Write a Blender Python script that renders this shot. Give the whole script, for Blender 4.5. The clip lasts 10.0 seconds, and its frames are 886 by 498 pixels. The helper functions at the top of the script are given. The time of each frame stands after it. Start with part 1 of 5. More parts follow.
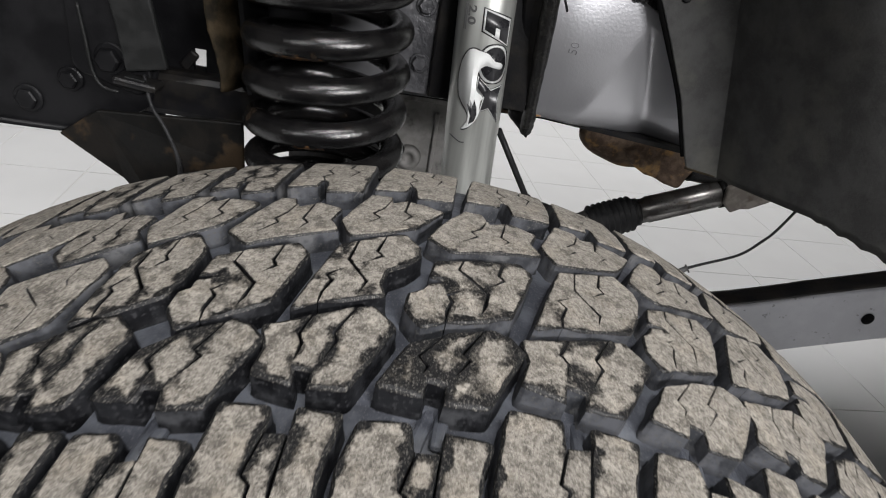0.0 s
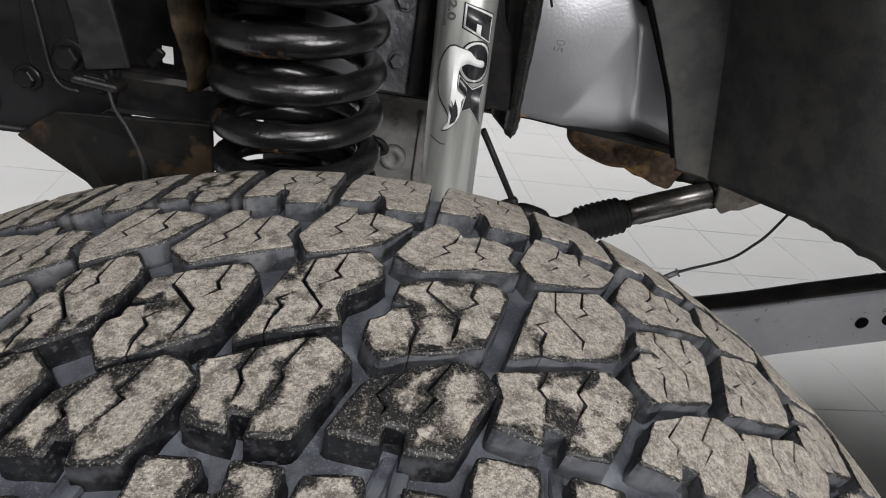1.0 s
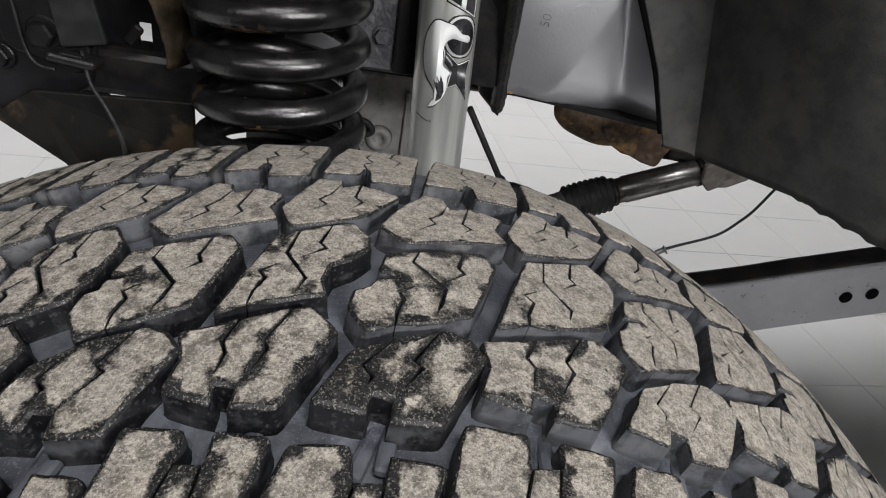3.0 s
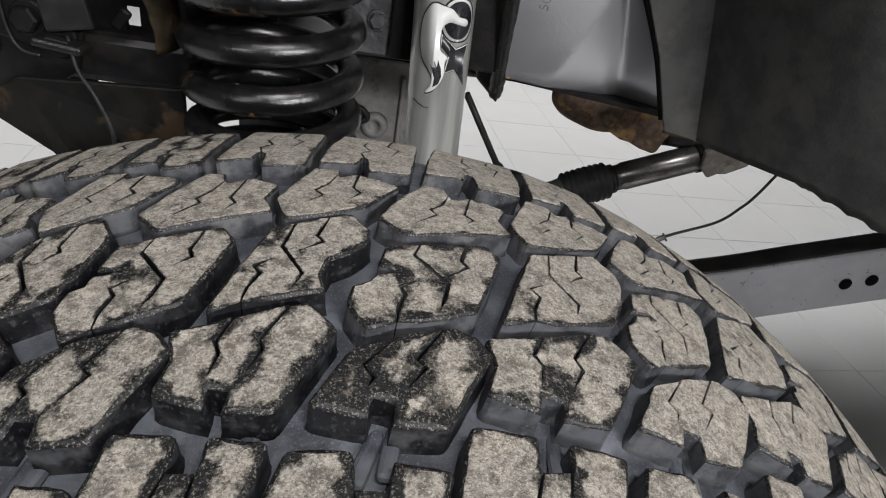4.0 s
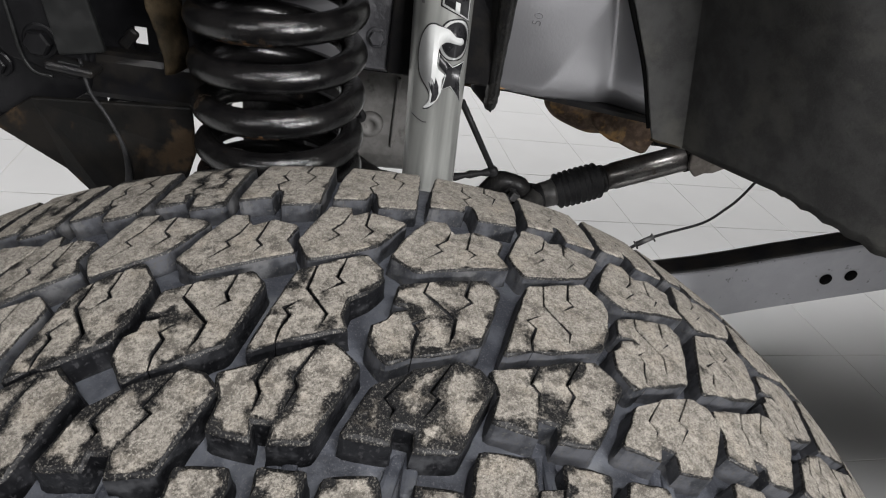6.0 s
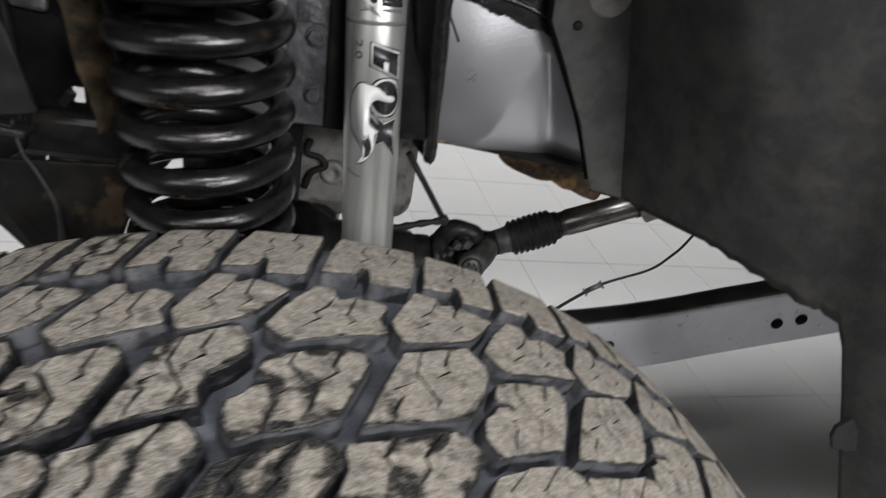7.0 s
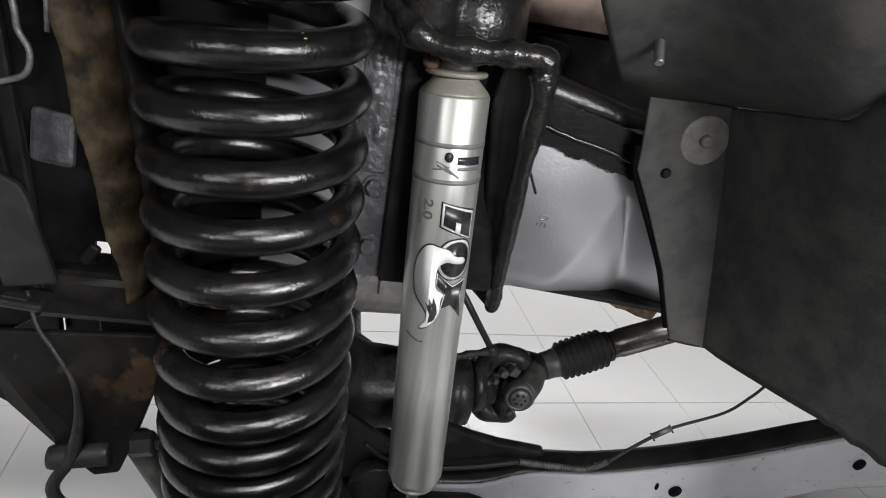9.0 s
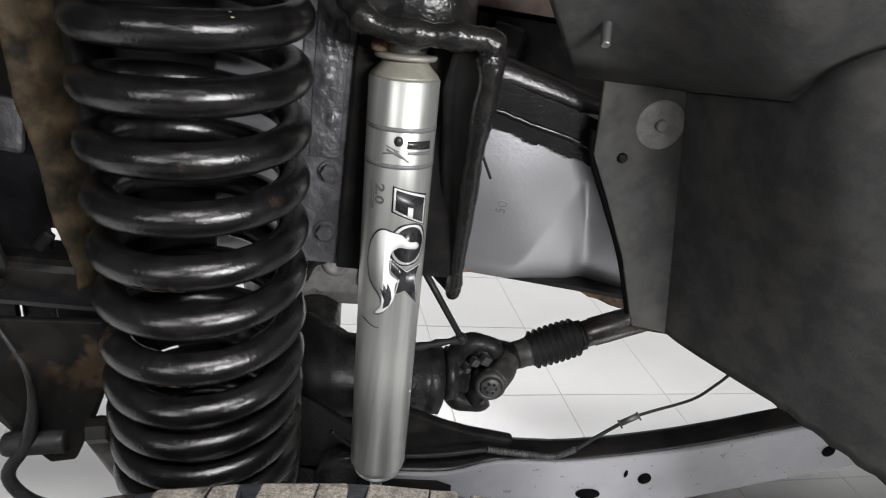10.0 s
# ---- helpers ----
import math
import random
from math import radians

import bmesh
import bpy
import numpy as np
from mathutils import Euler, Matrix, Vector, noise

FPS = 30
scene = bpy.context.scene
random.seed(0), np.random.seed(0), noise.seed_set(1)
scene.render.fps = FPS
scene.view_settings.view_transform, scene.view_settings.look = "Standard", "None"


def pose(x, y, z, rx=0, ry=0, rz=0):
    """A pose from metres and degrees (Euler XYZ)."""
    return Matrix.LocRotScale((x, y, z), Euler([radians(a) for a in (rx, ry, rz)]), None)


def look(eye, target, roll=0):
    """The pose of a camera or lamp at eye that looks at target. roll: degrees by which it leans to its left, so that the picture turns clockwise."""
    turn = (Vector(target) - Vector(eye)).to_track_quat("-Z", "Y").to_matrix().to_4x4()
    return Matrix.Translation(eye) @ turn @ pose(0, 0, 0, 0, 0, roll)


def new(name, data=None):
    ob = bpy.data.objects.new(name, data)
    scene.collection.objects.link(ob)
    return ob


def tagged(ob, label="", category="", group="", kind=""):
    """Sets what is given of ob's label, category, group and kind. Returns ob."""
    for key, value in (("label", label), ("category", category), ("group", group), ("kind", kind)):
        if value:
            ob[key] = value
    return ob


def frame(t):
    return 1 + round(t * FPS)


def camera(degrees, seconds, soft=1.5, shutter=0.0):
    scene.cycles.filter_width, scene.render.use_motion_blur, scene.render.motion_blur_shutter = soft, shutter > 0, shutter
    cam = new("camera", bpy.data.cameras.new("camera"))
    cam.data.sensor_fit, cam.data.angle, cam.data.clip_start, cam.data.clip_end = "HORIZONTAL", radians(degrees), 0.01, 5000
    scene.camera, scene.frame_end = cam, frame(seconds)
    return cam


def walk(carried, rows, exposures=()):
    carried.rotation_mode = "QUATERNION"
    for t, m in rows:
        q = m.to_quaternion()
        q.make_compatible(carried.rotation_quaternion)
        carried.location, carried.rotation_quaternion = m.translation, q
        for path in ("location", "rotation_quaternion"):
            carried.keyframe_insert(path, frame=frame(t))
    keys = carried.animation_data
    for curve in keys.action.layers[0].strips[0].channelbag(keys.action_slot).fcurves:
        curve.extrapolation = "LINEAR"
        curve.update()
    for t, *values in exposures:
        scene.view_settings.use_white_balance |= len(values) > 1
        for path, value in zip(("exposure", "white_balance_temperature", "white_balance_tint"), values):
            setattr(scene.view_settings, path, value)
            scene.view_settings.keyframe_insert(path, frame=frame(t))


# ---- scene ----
from mathutils import geometry


cam = camera(72.4, 10.0, soft=1.1, shutter=0.4)
PATH = [
    (0, (0.004, 0.01, 0.978), (0.145, 1.755, 0.011), 10.3),
    (0.5, (0.005, 0.039, 0.973), (0.169, 1.781, 0.005), 10.5),
    (1, (0.015, 0.038, 0.974), (0.185, 1.779, 0.005), 10.5),
    (1.5, (0.014, 0.037, 0.972), (0.195, 1.775, -0.002), 10.5),
    (2, (0.016, 0.037, 0.972), (0.206, 1.768, -0.012), 10.4),
    (2.5, (0.017, 0.037, 0.97), (0.219, 1.76, -0.024), 10.5),
    (4, (0.015, 0.048, 0.964), (0.25, 1.739, -0.078), 10.7),
    (4.5, (0.008, 0.053, 0.963), (0.252, 1.733, -0.095), 10.8),
    (5, (0.002, 0.051, 0.963), (0.254, 1.724, -0.103), 10.8),
    (6.5, (0.007, 0.033, 1.015), (0.279, 1.691, -0.07), 10.6),
    (7, (0.056, 0.038, 1.018), (0.334, 1.766, 0.05), 10.1),
    (7.5, (0.126, 0.073, 1.016), (0.373, 1.88, 0.195), 9.5),
    (8, (0.073, 0.08, 1.023), (0.313, 1.893, 0.215), 9.7),
    (8.5, (0.015, 0.121, 1.023), (0.278, 1.931, 0.212), 9.8),
    (9, (-0.012, 0.159, 1.073), (0.268, 1.951, 0.23), 10.1),
    (9.5, (0.004, 0.153, 1.077), (0.287, 1.938, 0.22), 10.1),
    (10, (0.025, 0.153, 1.071), (0.312, 1.938, 0.215), 10.0),
]
walk(cam, [(t, look(eye, target, roll)) for t, eye, target, roll in PATH], [(0, 0.0), (6.5, 0.0), (7.5, -0.25), (8.0, -0.2), (8.5, 0.10), (9.0, 0.30), (10, 0.45)])

# ---- light ----
FLOOR = -0.06
world = bpy.data.worlds.new("world")
scene.world = world
world.use_nodes = True
world.node_tree.nodes["Background"].inputs[0].default_value = (0.9, 0.95, 1.0, 1)
world.node_tree.nodes["Background"].inputs[1].default_value = 0.05


def strip_lamp(name, eye, target, sx, sy, watts, colour=(1.0, 0.988, 0.992)):
    data = bpy.data.lights.new(name, "AREA")
    data.shape, data.size, data.size_y, data.energy, data.color = "RECTANGLE", sx, sy, watts, colour
    ob = new(name, data)
    ob.matrix_world = look(eye, target)
    return ob


# strip lamps of the workshop: three on the near side, two over the far side, one ahead of the truck
strip_lamp("strip_light", (-1.15, -1.45, 1.80), (-0.1, 0.5, 0.9), 0.55, 0.25, 12)
strip_lamp("strip_light", (1.15, -1.45, 1.68), (0.1, 0.5, 0.9), 1.30, 0.13, 74)
strip_lamp("strip_light", (0.25, -0.75, 2.75), (0.0, 0.2, 0.8), 1.2, 0.16, 50)
strip_lamp("strip_light", (-0.6, 4.0, 2.9), (0.3, 2.2, -0.06), 3.0, 0.25, 70)
strip_lamp("strip_light", (2.2, 4.0, 2.9), (1.0, 2.2, -0.06), 3.0, 0.25, 70)
strip_lamp("strip_light", (-2.4, 1.5, 2.9), (-1.0, 1.3, -0.06), 0.25, 2.4, 45)


# ---- materials ----
def material(name, base, second=None, rough=0.6, rough2=None, metal=0.0, scale=40.0, detail=6.0, lo=0.4, hi=0.62,
             bump=0.15, bump_scale=300.0, fine=None, fine_scale=900.0, spec=0.5, stretch=(1, 1, 1), coat=0.0, third=None, third_scale=15.0, third_lo=0.55, third_hi=0.7):
    """A node material: base and second colour mixed by noise, a third in larger stains, relief by a finer noise."""
    m = bpy.data.materials.new(name)
    m.use_nodes = True
    nt = m.node_tree
    N, L = nt.nodes, nt.links
    b = N["Principled BSDF"]
    co = N.new("ShaderNodeTexCoord")
    mp = N.new("ShaderNodeMapping")
    mp.inputs["Scale"].default_value = stretch
    L.new(co.outputs["Object"], mp.inputs["Vector"])

    def noise_node(s, d, r=0.6):
        n = N.new("ShaderNodeTexNoise")
        n.inputs["Scale"].default_value, n.inputs["Detail"].default_value, n.inputs["Roughness"].default_value = s, d, r
        L.new(mp.outputs["Vector"], n.inputs["Vector"])
        return n

    def ramp(src, a, c):
        r = N.new("ShaderNodeMapRange")
        r.interpolation_type = "SMOOTHSTEP"
        r.inputs["From Min"].default_value, r.inputs["From Max"].default_value = a, c
        L.new(src, r.inputs["Value"])
        return r.outputs["Result"]

    def mix(fac, a, c):
        x = N.new("ShaderNodeMix")
        x.data_type = "RGBA"
        if isinstance(fac, float):
            x.inputs[0].default_value = fac
        else:
            L.new(fac, x.inputs[0])
        for sock, v in ((x.inputs[6], a), (x.inputs[7], c)):
            if isinstance(v, tuple):
                sock.default_value = (*v, 1)
            else:
                L.new(v, sock)
        return x.outputs[2]

    n1 = noise_node(scale, detail)
    f1 = ramp(n1.outputs["Fac"], lo, hi)
    colour = mix(f1, base, second or tuple(0.75 * v for v in base))
    if fine:
        n3 = noise_node(fine_scale, 3.0)
        colour = mix(ramp(n3.outputs["Fac"], 0.56, 0.66), colour, fine)
    if third:
        n4 = noise_node(third_scale, 5.0)
        f4 = ramp(n4.outputs["Fac"], third_lo, third_hi)
        colour = mix(f4, colour, third)
    L.new(colour, b.inputs["Base Color"])
    rr = N.new("ShaderNodeMapRange")
    rr.inputs["To Min"].default_value, rr.inputs["To Max"].default_value = rough, rough2 if rough2 is not None else min(1, rough + 0.15)
    L.new(f4 if third else f1, rr.inputs["Value"])
    L.new(rr.outputs["Result"], b.inputs["Roughness"])
    b.inputs["Metallic"].default_value = metal
    b.inputs["Specular IOR Level"].default_value = spec
    b.inputs["Coat Weight"].default_value = coat
    if bump:
        n2 = noise_node(bump_scale, 4.0)
        bp = N.new("ShaderNodeBump")
        bp.inputs["Strength"].default_value, bp.inputs["Distance"].default_value = bump, 0.3 / bump_scale
        L.new(n2.outputs["Fac"], bp.inputs["Height"])
        L.new(bp.outputs["Normal"], b.inputs["Normal"])
    return m


def dusty_tread(name):
    """Tread rubber whose worn face carries dried tan dust, thinner where the edge has rubbed clean."""
    m = bpy.data.materials.new(name)
    m.use_nodes = True
    nt = m.node_tree
    N, L = nt.nodes, nt.links
    b = N["Principled BSDF"]
    co = N.new("ShaderNodeTexCoord")
    info = N.new("ShaderNodeObjectInfo")
    add = N.new("ShaderNodeVectorMath")
    add.operation = "ADD"
    sc = N.new("ShaderNodeVectorMath")
    sc.operation = "SCALE"
    sc.inputs["Scale"].default_value = 7.0
    L.new(info.outputs["Random"], sc.inputs[0])
    L.new(co.outputs["Object"], add.inputs[0])
    L.new(sc.outputs["Vector"], add.inputs[1])

    def noise_node(s, d, r=0.6):
        n = N.new("ShaderNodeTexNoise")
        n.inputs["Scale"].default_value, n.inputs["Detail"].default_value, n.inputs["Roughness"].default_value = s, d, r
        L.new(add.outputs["Vector"], n.inputs["Vector"])
        return n.outputs["Fac"]

    def math_node(op, a, c):
        x = N.new("ShaderNodeMath")
        x.operation = op
        for i, v in enumerate((a, c)):
            if isinstance(v, float):
                x.inputs[i].default_value = v
            else:
                L.new(v, x.inputs[i])
        return x.outputs[0]

    def ramp(src, a, c):
        r = N.new("ShaderNodeMapRange")
        r.interpolation_type = "SMOOTHSTEP"
        r.inputs["From Min"].default_value, r.inputs["From Max"].default_value = a, c
        L.new(src, r.inputs["Value"])
        return r.outputs["Result"]

    def mix(fac, a, c):
        x = N.new("ShaderNodeMix")
        x.data_type = "RGBA"
        L.new(fac, x.inputs[0])
        for sock, v in ((x.inputs[6], a), (x.inputs[7], c)):
            if isinstance(v, tuple):
                sock.default_value = (*v, 1)
            else:
                L.new(v, sock)
        return x.outputs[2]

    at = N.new("ShaderNodeAttribute")
    at.attribute_name = "dust"
    blotch = noise_node(120.0, 6.0, 0.62)
    broad = noise_node(38.0, 3.0, 0.5)
    grain = noise_node(620.0, 6.0, 0.75)
    grit = noise_node(1250.0, 2.0, 0.6)
    pit = noise_node(1150.0, 3.0, 0.65)
    cover = math_node("ADD", math_node("MULTIPLY", at.outputs["Fac"], 0.70), math_node("ADD", math_node("MULTIPLY", blotch, 0.80), math_node("ADD", math_node("MULTIPLY", broad, 0.60), math_node("MULTIPLY", grain, 0.40))))
    cover = math_node("ADD", cover, math_node("MULTIPLY", info.outputs["Random"], 0.12))
    f = ramp(cover, 1.31, 1.47)
    tone = mix(ramp(grain, 0.36, 0.64), (0.168, 0.154, 0.134), (0.332, 0.306, 0.268))
    tone = mix(ramp(blotch, 0.50, 0.68), tone, (0.370, 0.340, 0.294))
    hue = noise_node(52.0, 4.0, 0.55)
    tone = mix(math_node("MULTIPLY", ramp(hue, 0.49, 0.68), 0.50), tone, (0.300, 0.262, 0.210))
    mottle = noise_node(115.0, 7.0, 0.68)
    tone = mix(math_node("MULTIPLY", ramp(mottle, 0.50, 0.64), 0.78), tone, (0.075, 0.067, 0.057))
    fleck = noise_node(430.0, 5.0, 0.7)
    tone = mix(math_node("MULTIPLY", ramp(fleck, 0.49, 0.60), 0.62), tone, (0.108, 0.096, 0.080))
    rubber = mix(ramp(grain, 0.48, 0.72), (0.0055, 0.0056, 0.0062), (0.022, 0.022, 0.0225))
    colour = mix(f, rubber, tone)
    colour = mix(math_node("MULTIPLY", ramp(pit, 0.54, 0.62), 0.52), colour, (0.040, 0.037, 0.033))
    colour = mix(math_node("MULTIPLY", ramp(grit, 0.575, 0.63), math_node("ADD", math_node("MULTIPLY", f, 0.20), 0.17)), colour, (0.51, 0.48, 0.42))
    L.new(colour, b.inputs["Base Color"])
    rr = N.new("ShaderNodeMapRange")
    rr.inputs["To Min"].default_value, rr.inputs["To Max"].default_value = 0.46, 0.88
    L.new(f, rr.inputs["Value"])
    L.new(rr.outputs["Result"], b.inputs["Roughness"])
    b.inputs["Specular IOR Level"].default_value = 0.22
    bp = N.new("ShaderNodeBump")
    bp.inputs["Strength"].default_value, bp.inputs["Distance"].default_value = 0.8, 0.0018
    h = math_node("ADD", math_node("MULTIPLY", blotch, 1.0), math_node("ADD", grain, math_node("MULTIPLY", grit, 0.45)))
    h = math_node("MULTIPLY", h, math_node("ADD", math_node("MULTIPLY", f, 0.9), 0.08))
    L.new(h, bp.inputs["Height"])
    L.new(bp.outputs["Normal"], b.inputs["Normal"])
    return m


M_TREAD = dusty_tread("dusty_tread_rubber")
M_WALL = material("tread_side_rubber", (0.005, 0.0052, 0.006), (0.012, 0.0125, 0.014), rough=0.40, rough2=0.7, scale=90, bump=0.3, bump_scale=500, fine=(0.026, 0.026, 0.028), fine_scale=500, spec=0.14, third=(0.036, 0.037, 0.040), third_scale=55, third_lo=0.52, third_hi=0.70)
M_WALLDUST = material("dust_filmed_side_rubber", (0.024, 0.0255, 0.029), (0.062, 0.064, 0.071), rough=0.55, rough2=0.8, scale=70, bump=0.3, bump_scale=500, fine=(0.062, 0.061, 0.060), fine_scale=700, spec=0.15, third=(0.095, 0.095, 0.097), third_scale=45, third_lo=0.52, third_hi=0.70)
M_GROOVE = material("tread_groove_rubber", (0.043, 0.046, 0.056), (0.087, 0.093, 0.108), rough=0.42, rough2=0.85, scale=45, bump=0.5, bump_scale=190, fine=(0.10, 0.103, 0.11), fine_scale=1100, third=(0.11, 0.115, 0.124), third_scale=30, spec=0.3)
M_SPRING = material("spring_black_paint", (0.0035, 0.0034, 0.0036), (0.007, 0.0066, 0.0066), rough=0.21, rough2=0.38, scale=60, bump=0.50, bump_scale=330, spec=0.5, third=(0.030, 0.020, 0.012), third_scale=34, third_lo=0.64, third_hi=0.80)
M_BLACK = material("chassis_black_paint", (0.0055, 0.0055, 0.0062), (0.010, 0.010, 0.011), rough=0.30, rough2=0.46, scale=14, bump=0.25, bump_scale=300, spec=0.16)
# black paint; the pale metallic base carries the bright reflection of the room
M_GLOSS = material("frame_black_paint_pale_sheen", (0.40, 0.40, 0.42), (0.45, 0.45, 0.47), rough=0.30, rough2=0.35, metal=0.75, scale=7, detail=2, lo=0.2, hi=0.8, bump=0.22, bump_scale=330)
M_PEBBLE = material("pebbled_grey_black_paint", (0.055, 0.055, 0.060), (0.090, 0.090, 0.096), rough=0.28, rough2=0.42, metal=0.3, scale=50, bump=0.7, bump_scale=190, spec=0.6)
M_DIRTY = material("dusty_black_steel", (0.0050, 0.0050, 0.0048), (0.009, 0.008, 0.007), rough=0.5, rough2=0.85, scale=30, bump=0.3, bump_scale=260, third=(0.034, 0.023, 0.0135), third_scale=19, third_lo=0.55, third_hi=0.65, spec=0.12)
M_BROWN = material("brown_dust_on_steel", (0.026, 0.020, 0.012), (0.052, 0.038, 0.022), rough=0.7, rough2=0.9, scale=55, bump=0.6, bump_scale=170, third=(0.010, 0.0095, 0.008), third_scale=38, third_lo=0.46, third_hi=0.72, spec=0.12)
M_RUST = material("rusty_cast_iron", (0.085, 0.058, 0.042), (0.165, 0.118, 0.084), rough=0.75, rough2=0.9, scale=60, bump=0.6, bump_scale=120, third=(0.34, 0.205, 0.085), third_scale=46, third_lo=0.51, third_hi=0.70, spec=0.2)
M_LINER = material("felt_liner_plastic", (0.039, 0.039, 0.0385), (0.060, 0.060, 0.059), rough=0.72, rough2=0.9, scale=38, detail=8, lo=0.38, hi=0.66, bump=0.55, bump_scale=420, fine=(0.060, 0.0595, 0.058), fine_scale=1100, third=(0.083, 0.082, 0.074), third_scale=13, third_lo=0.50, third_hi=0.72, spec=0.22)
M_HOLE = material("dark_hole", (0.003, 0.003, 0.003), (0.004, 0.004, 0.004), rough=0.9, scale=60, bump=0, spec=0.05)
M_SILVER = material("shock_silver_paint", (0.31, 0.316, 0.300), (0.46, 0.467, 0.445), rough=0.30, rough2=0.40, metal=0.6, scale=75, detail=3, lo=0.3, hi=0.7, bump=0.02, bump_scale=900, stretch=(1, 1, 0.02))
M_CREAM = material("shock_cap_paint", (0.27, 0.262, 0.22), (0.21, 0.20, 0.168), rough=0.4, metal=0.3, scale=60, bump=0.08)
M_STEEL = material("zinc_steel", (0.42, 0.42, 0.42), (0.30, 0.29, 0.28), rough=0.3, metal=0.9, scale=70, bump=0.1)
M_BUSH = material("grey_bushing", (0.15, 0.15, 0.15), (0.19, 0.19, 0.19), rough=0.25, metal=0.8, scale=60, bump=0.1)
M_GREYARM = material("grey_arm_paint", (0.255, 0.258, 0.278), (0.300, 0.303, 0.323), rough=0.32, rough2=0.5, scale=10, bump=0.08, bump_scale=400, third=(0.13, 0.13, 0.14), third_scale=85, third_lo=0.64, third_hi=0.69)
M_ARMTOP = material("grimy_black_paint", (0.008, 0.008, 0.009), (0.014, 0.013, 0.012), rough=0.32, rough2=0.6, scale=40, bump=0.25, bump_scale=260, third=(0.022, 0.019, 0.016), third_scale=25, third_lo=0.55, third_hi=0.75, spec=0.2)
M_RUBBER = material("black_rubber_boot", (0.012, 0.012, 0.013), (0.020, 0.020, 0.021), rough=0.45, rough2=0.65, scale=60, bump=0.1, fine=(0.03, 0.03, 0.03), fine_scale=500, spec=0.25)
M_IRON = material("oily_dark_iron", (0.009, 0.009, 0.010), (0.017, 0.0165, 0.016), rough=0.34, rough2=0.6, scale=60, bump=0.4, bump_scale=220, fine=(0.04, 0.038, 0.035), fine_scale=420, spec=0.3)
M_SHAFT = material("worn_grey_steel", (0.062, 0.061, 0.060), (0.11, 0.108, 0.104), rough=0.42, rough2=0.6, metal=0.4, scale=50, bump=0.3, bump_scale=300, fine=(0.09, 0.085, 0.08), fine_scale=300)
M_TUBE = material("scuffed_steel_tube", (0.19, 0.184, 0.178), (0.12, 0.115, 0.11), rough=0.28, rough2=0.45, metal=0.85, scale=40, bump=0.2, bump_scale=300, fine=(0.10, 0.095, 0.09), fine_scale=260, third=(0.075, 0.06, 0.05), third_scale=45, third_lo=0.58, third_hi=0.7)
M_CAPMETAL = material("bearing_cap_metal", (0.13, 0.13, 0.13), (0.07, 0.07, 0.07), rough=0.5, metal=0.6, scale=90, bump=0.3)
M_WHITE = material("decal_white", (0.62, 0.63, 0.62), (0.66, 0.67, 0.66), rough=0.28, scale=60, bump=0.0)
M_INK = material("decal_black", (0.020, 0.020, 0.022), (0.032, 0.032, 0.034), rough=0.26, scale=60, bump=0.0)
M_GREYINK = material("decal_grey", (0.12, 0.12, 0.12), (0.15, 0.15, 0.15), rough=0.3, scale=60, bump=0.0)
M_STAMP = material("stamped_grey", (0.075, 0.075, 0.080), (0.085, 0.085, 0.09), rough=0.35, scale=60, bump=0.0)
M_FIGURE = material("decal_dark_grey", (0.085, 0.085, 0.085), (0.11, 0.11, 0.11), rough=0.3, scale=60, bump=0.0)
M_WELD = material("lumpy_black_weld", (0.009, 0.009, 0.009), (0.014, 0.0135, 0.0125), rough=0.22, rough2=0.45, scale=80, bump=0.55, bump_scale=130, spec=0.4, third=(0.05, 0.032, 0.018), third_scale=60, third_lo=0.68, third_hi=0.80)
M_CASTGREY = material("grey_cast_aluminium", (0.27, 0.262, 0.252), (0.20, 0.194, 0.186), rough=0.55, rough2=0.75, metal=0.2, scale=30, bump=0.25, bump_scale=200, third=(0.11, 0.104, 0.098), third_scale=26)
M_STRAP = material("grey_black_strap", (0.009, 0.0095, 0.0095), (0.014, 0.0145, 0.0145), rough=0.4, rough2=0.55, scale=40, bump=0.1, spec=0.3)
M_SPRINGRUST = material("spring_rust", (0.070, 0.034, 0.014), (0.008, 0.007, 0.006), rough=0.5, rough2=0.3, scale=190, lo=0.42, hi=0.52, bump=0.4, bump_scale=400, fine=(0.16, 0.08, 0.03), fine_scale=420)
M_YELLOW = material("yellow_paint_spot", (0.30, 0.24, 0.07), (0.40, 0.36, 0.22), rough=0.4, scale=300, bump=0.2)
M_BRACKET = material("dull_brown_grey_steel", (0.16, 0.145, 0.13), (0.10, 0.088, 0.077), rough=0.55, rough2=0.8, scale=60, bump=0.3, bump_scale=220, third=(0.055, 0.042, 0.030), third_scale=45)
M_WASHER = material("dull_grey_washer", (0.165, 0.16, 0.15), (0.13, 0.125, 0.118), rough=0.6, rough2=0.8, scale=70, bump=0.15, fine=(0.21, 0.20, 0.19))
M_TILE = material("white_floor_tile", (0.74, 0.74, 0.735), (0.71, 0.71, 0.705), rough=0.20, rough2=0.23, scale=4, detail=2, lo=0.2, hi=0.8, bump=0)
M_GROUT = material("grey_grout", (0.60, 0.59, 0.57), (0.54, 0.53, 0.51), rough=0.85, scale=60)
M_PLASTER = material("grey_plaster", (0.10, 0.10, 0.10), (0.085, 0.085, 0.085), rough=0.85, scale=3, bump=0.05)
M_UNDER = material("underbody_sealer", (0.045, 0.045, 0.046), (0.07, 0.066, 0.062), rough=0.75, scale=12, bump=0.3, spec=0.15)
M_PRIMER = material("reddish_primer", (0.27, 0.205, 0.175), (0.17, 0.135, 0.118), rough=0.8, scale=22, bump=0.2, third=(0.045, 0.04, 0.038), third_scale=14, spec=0.15)


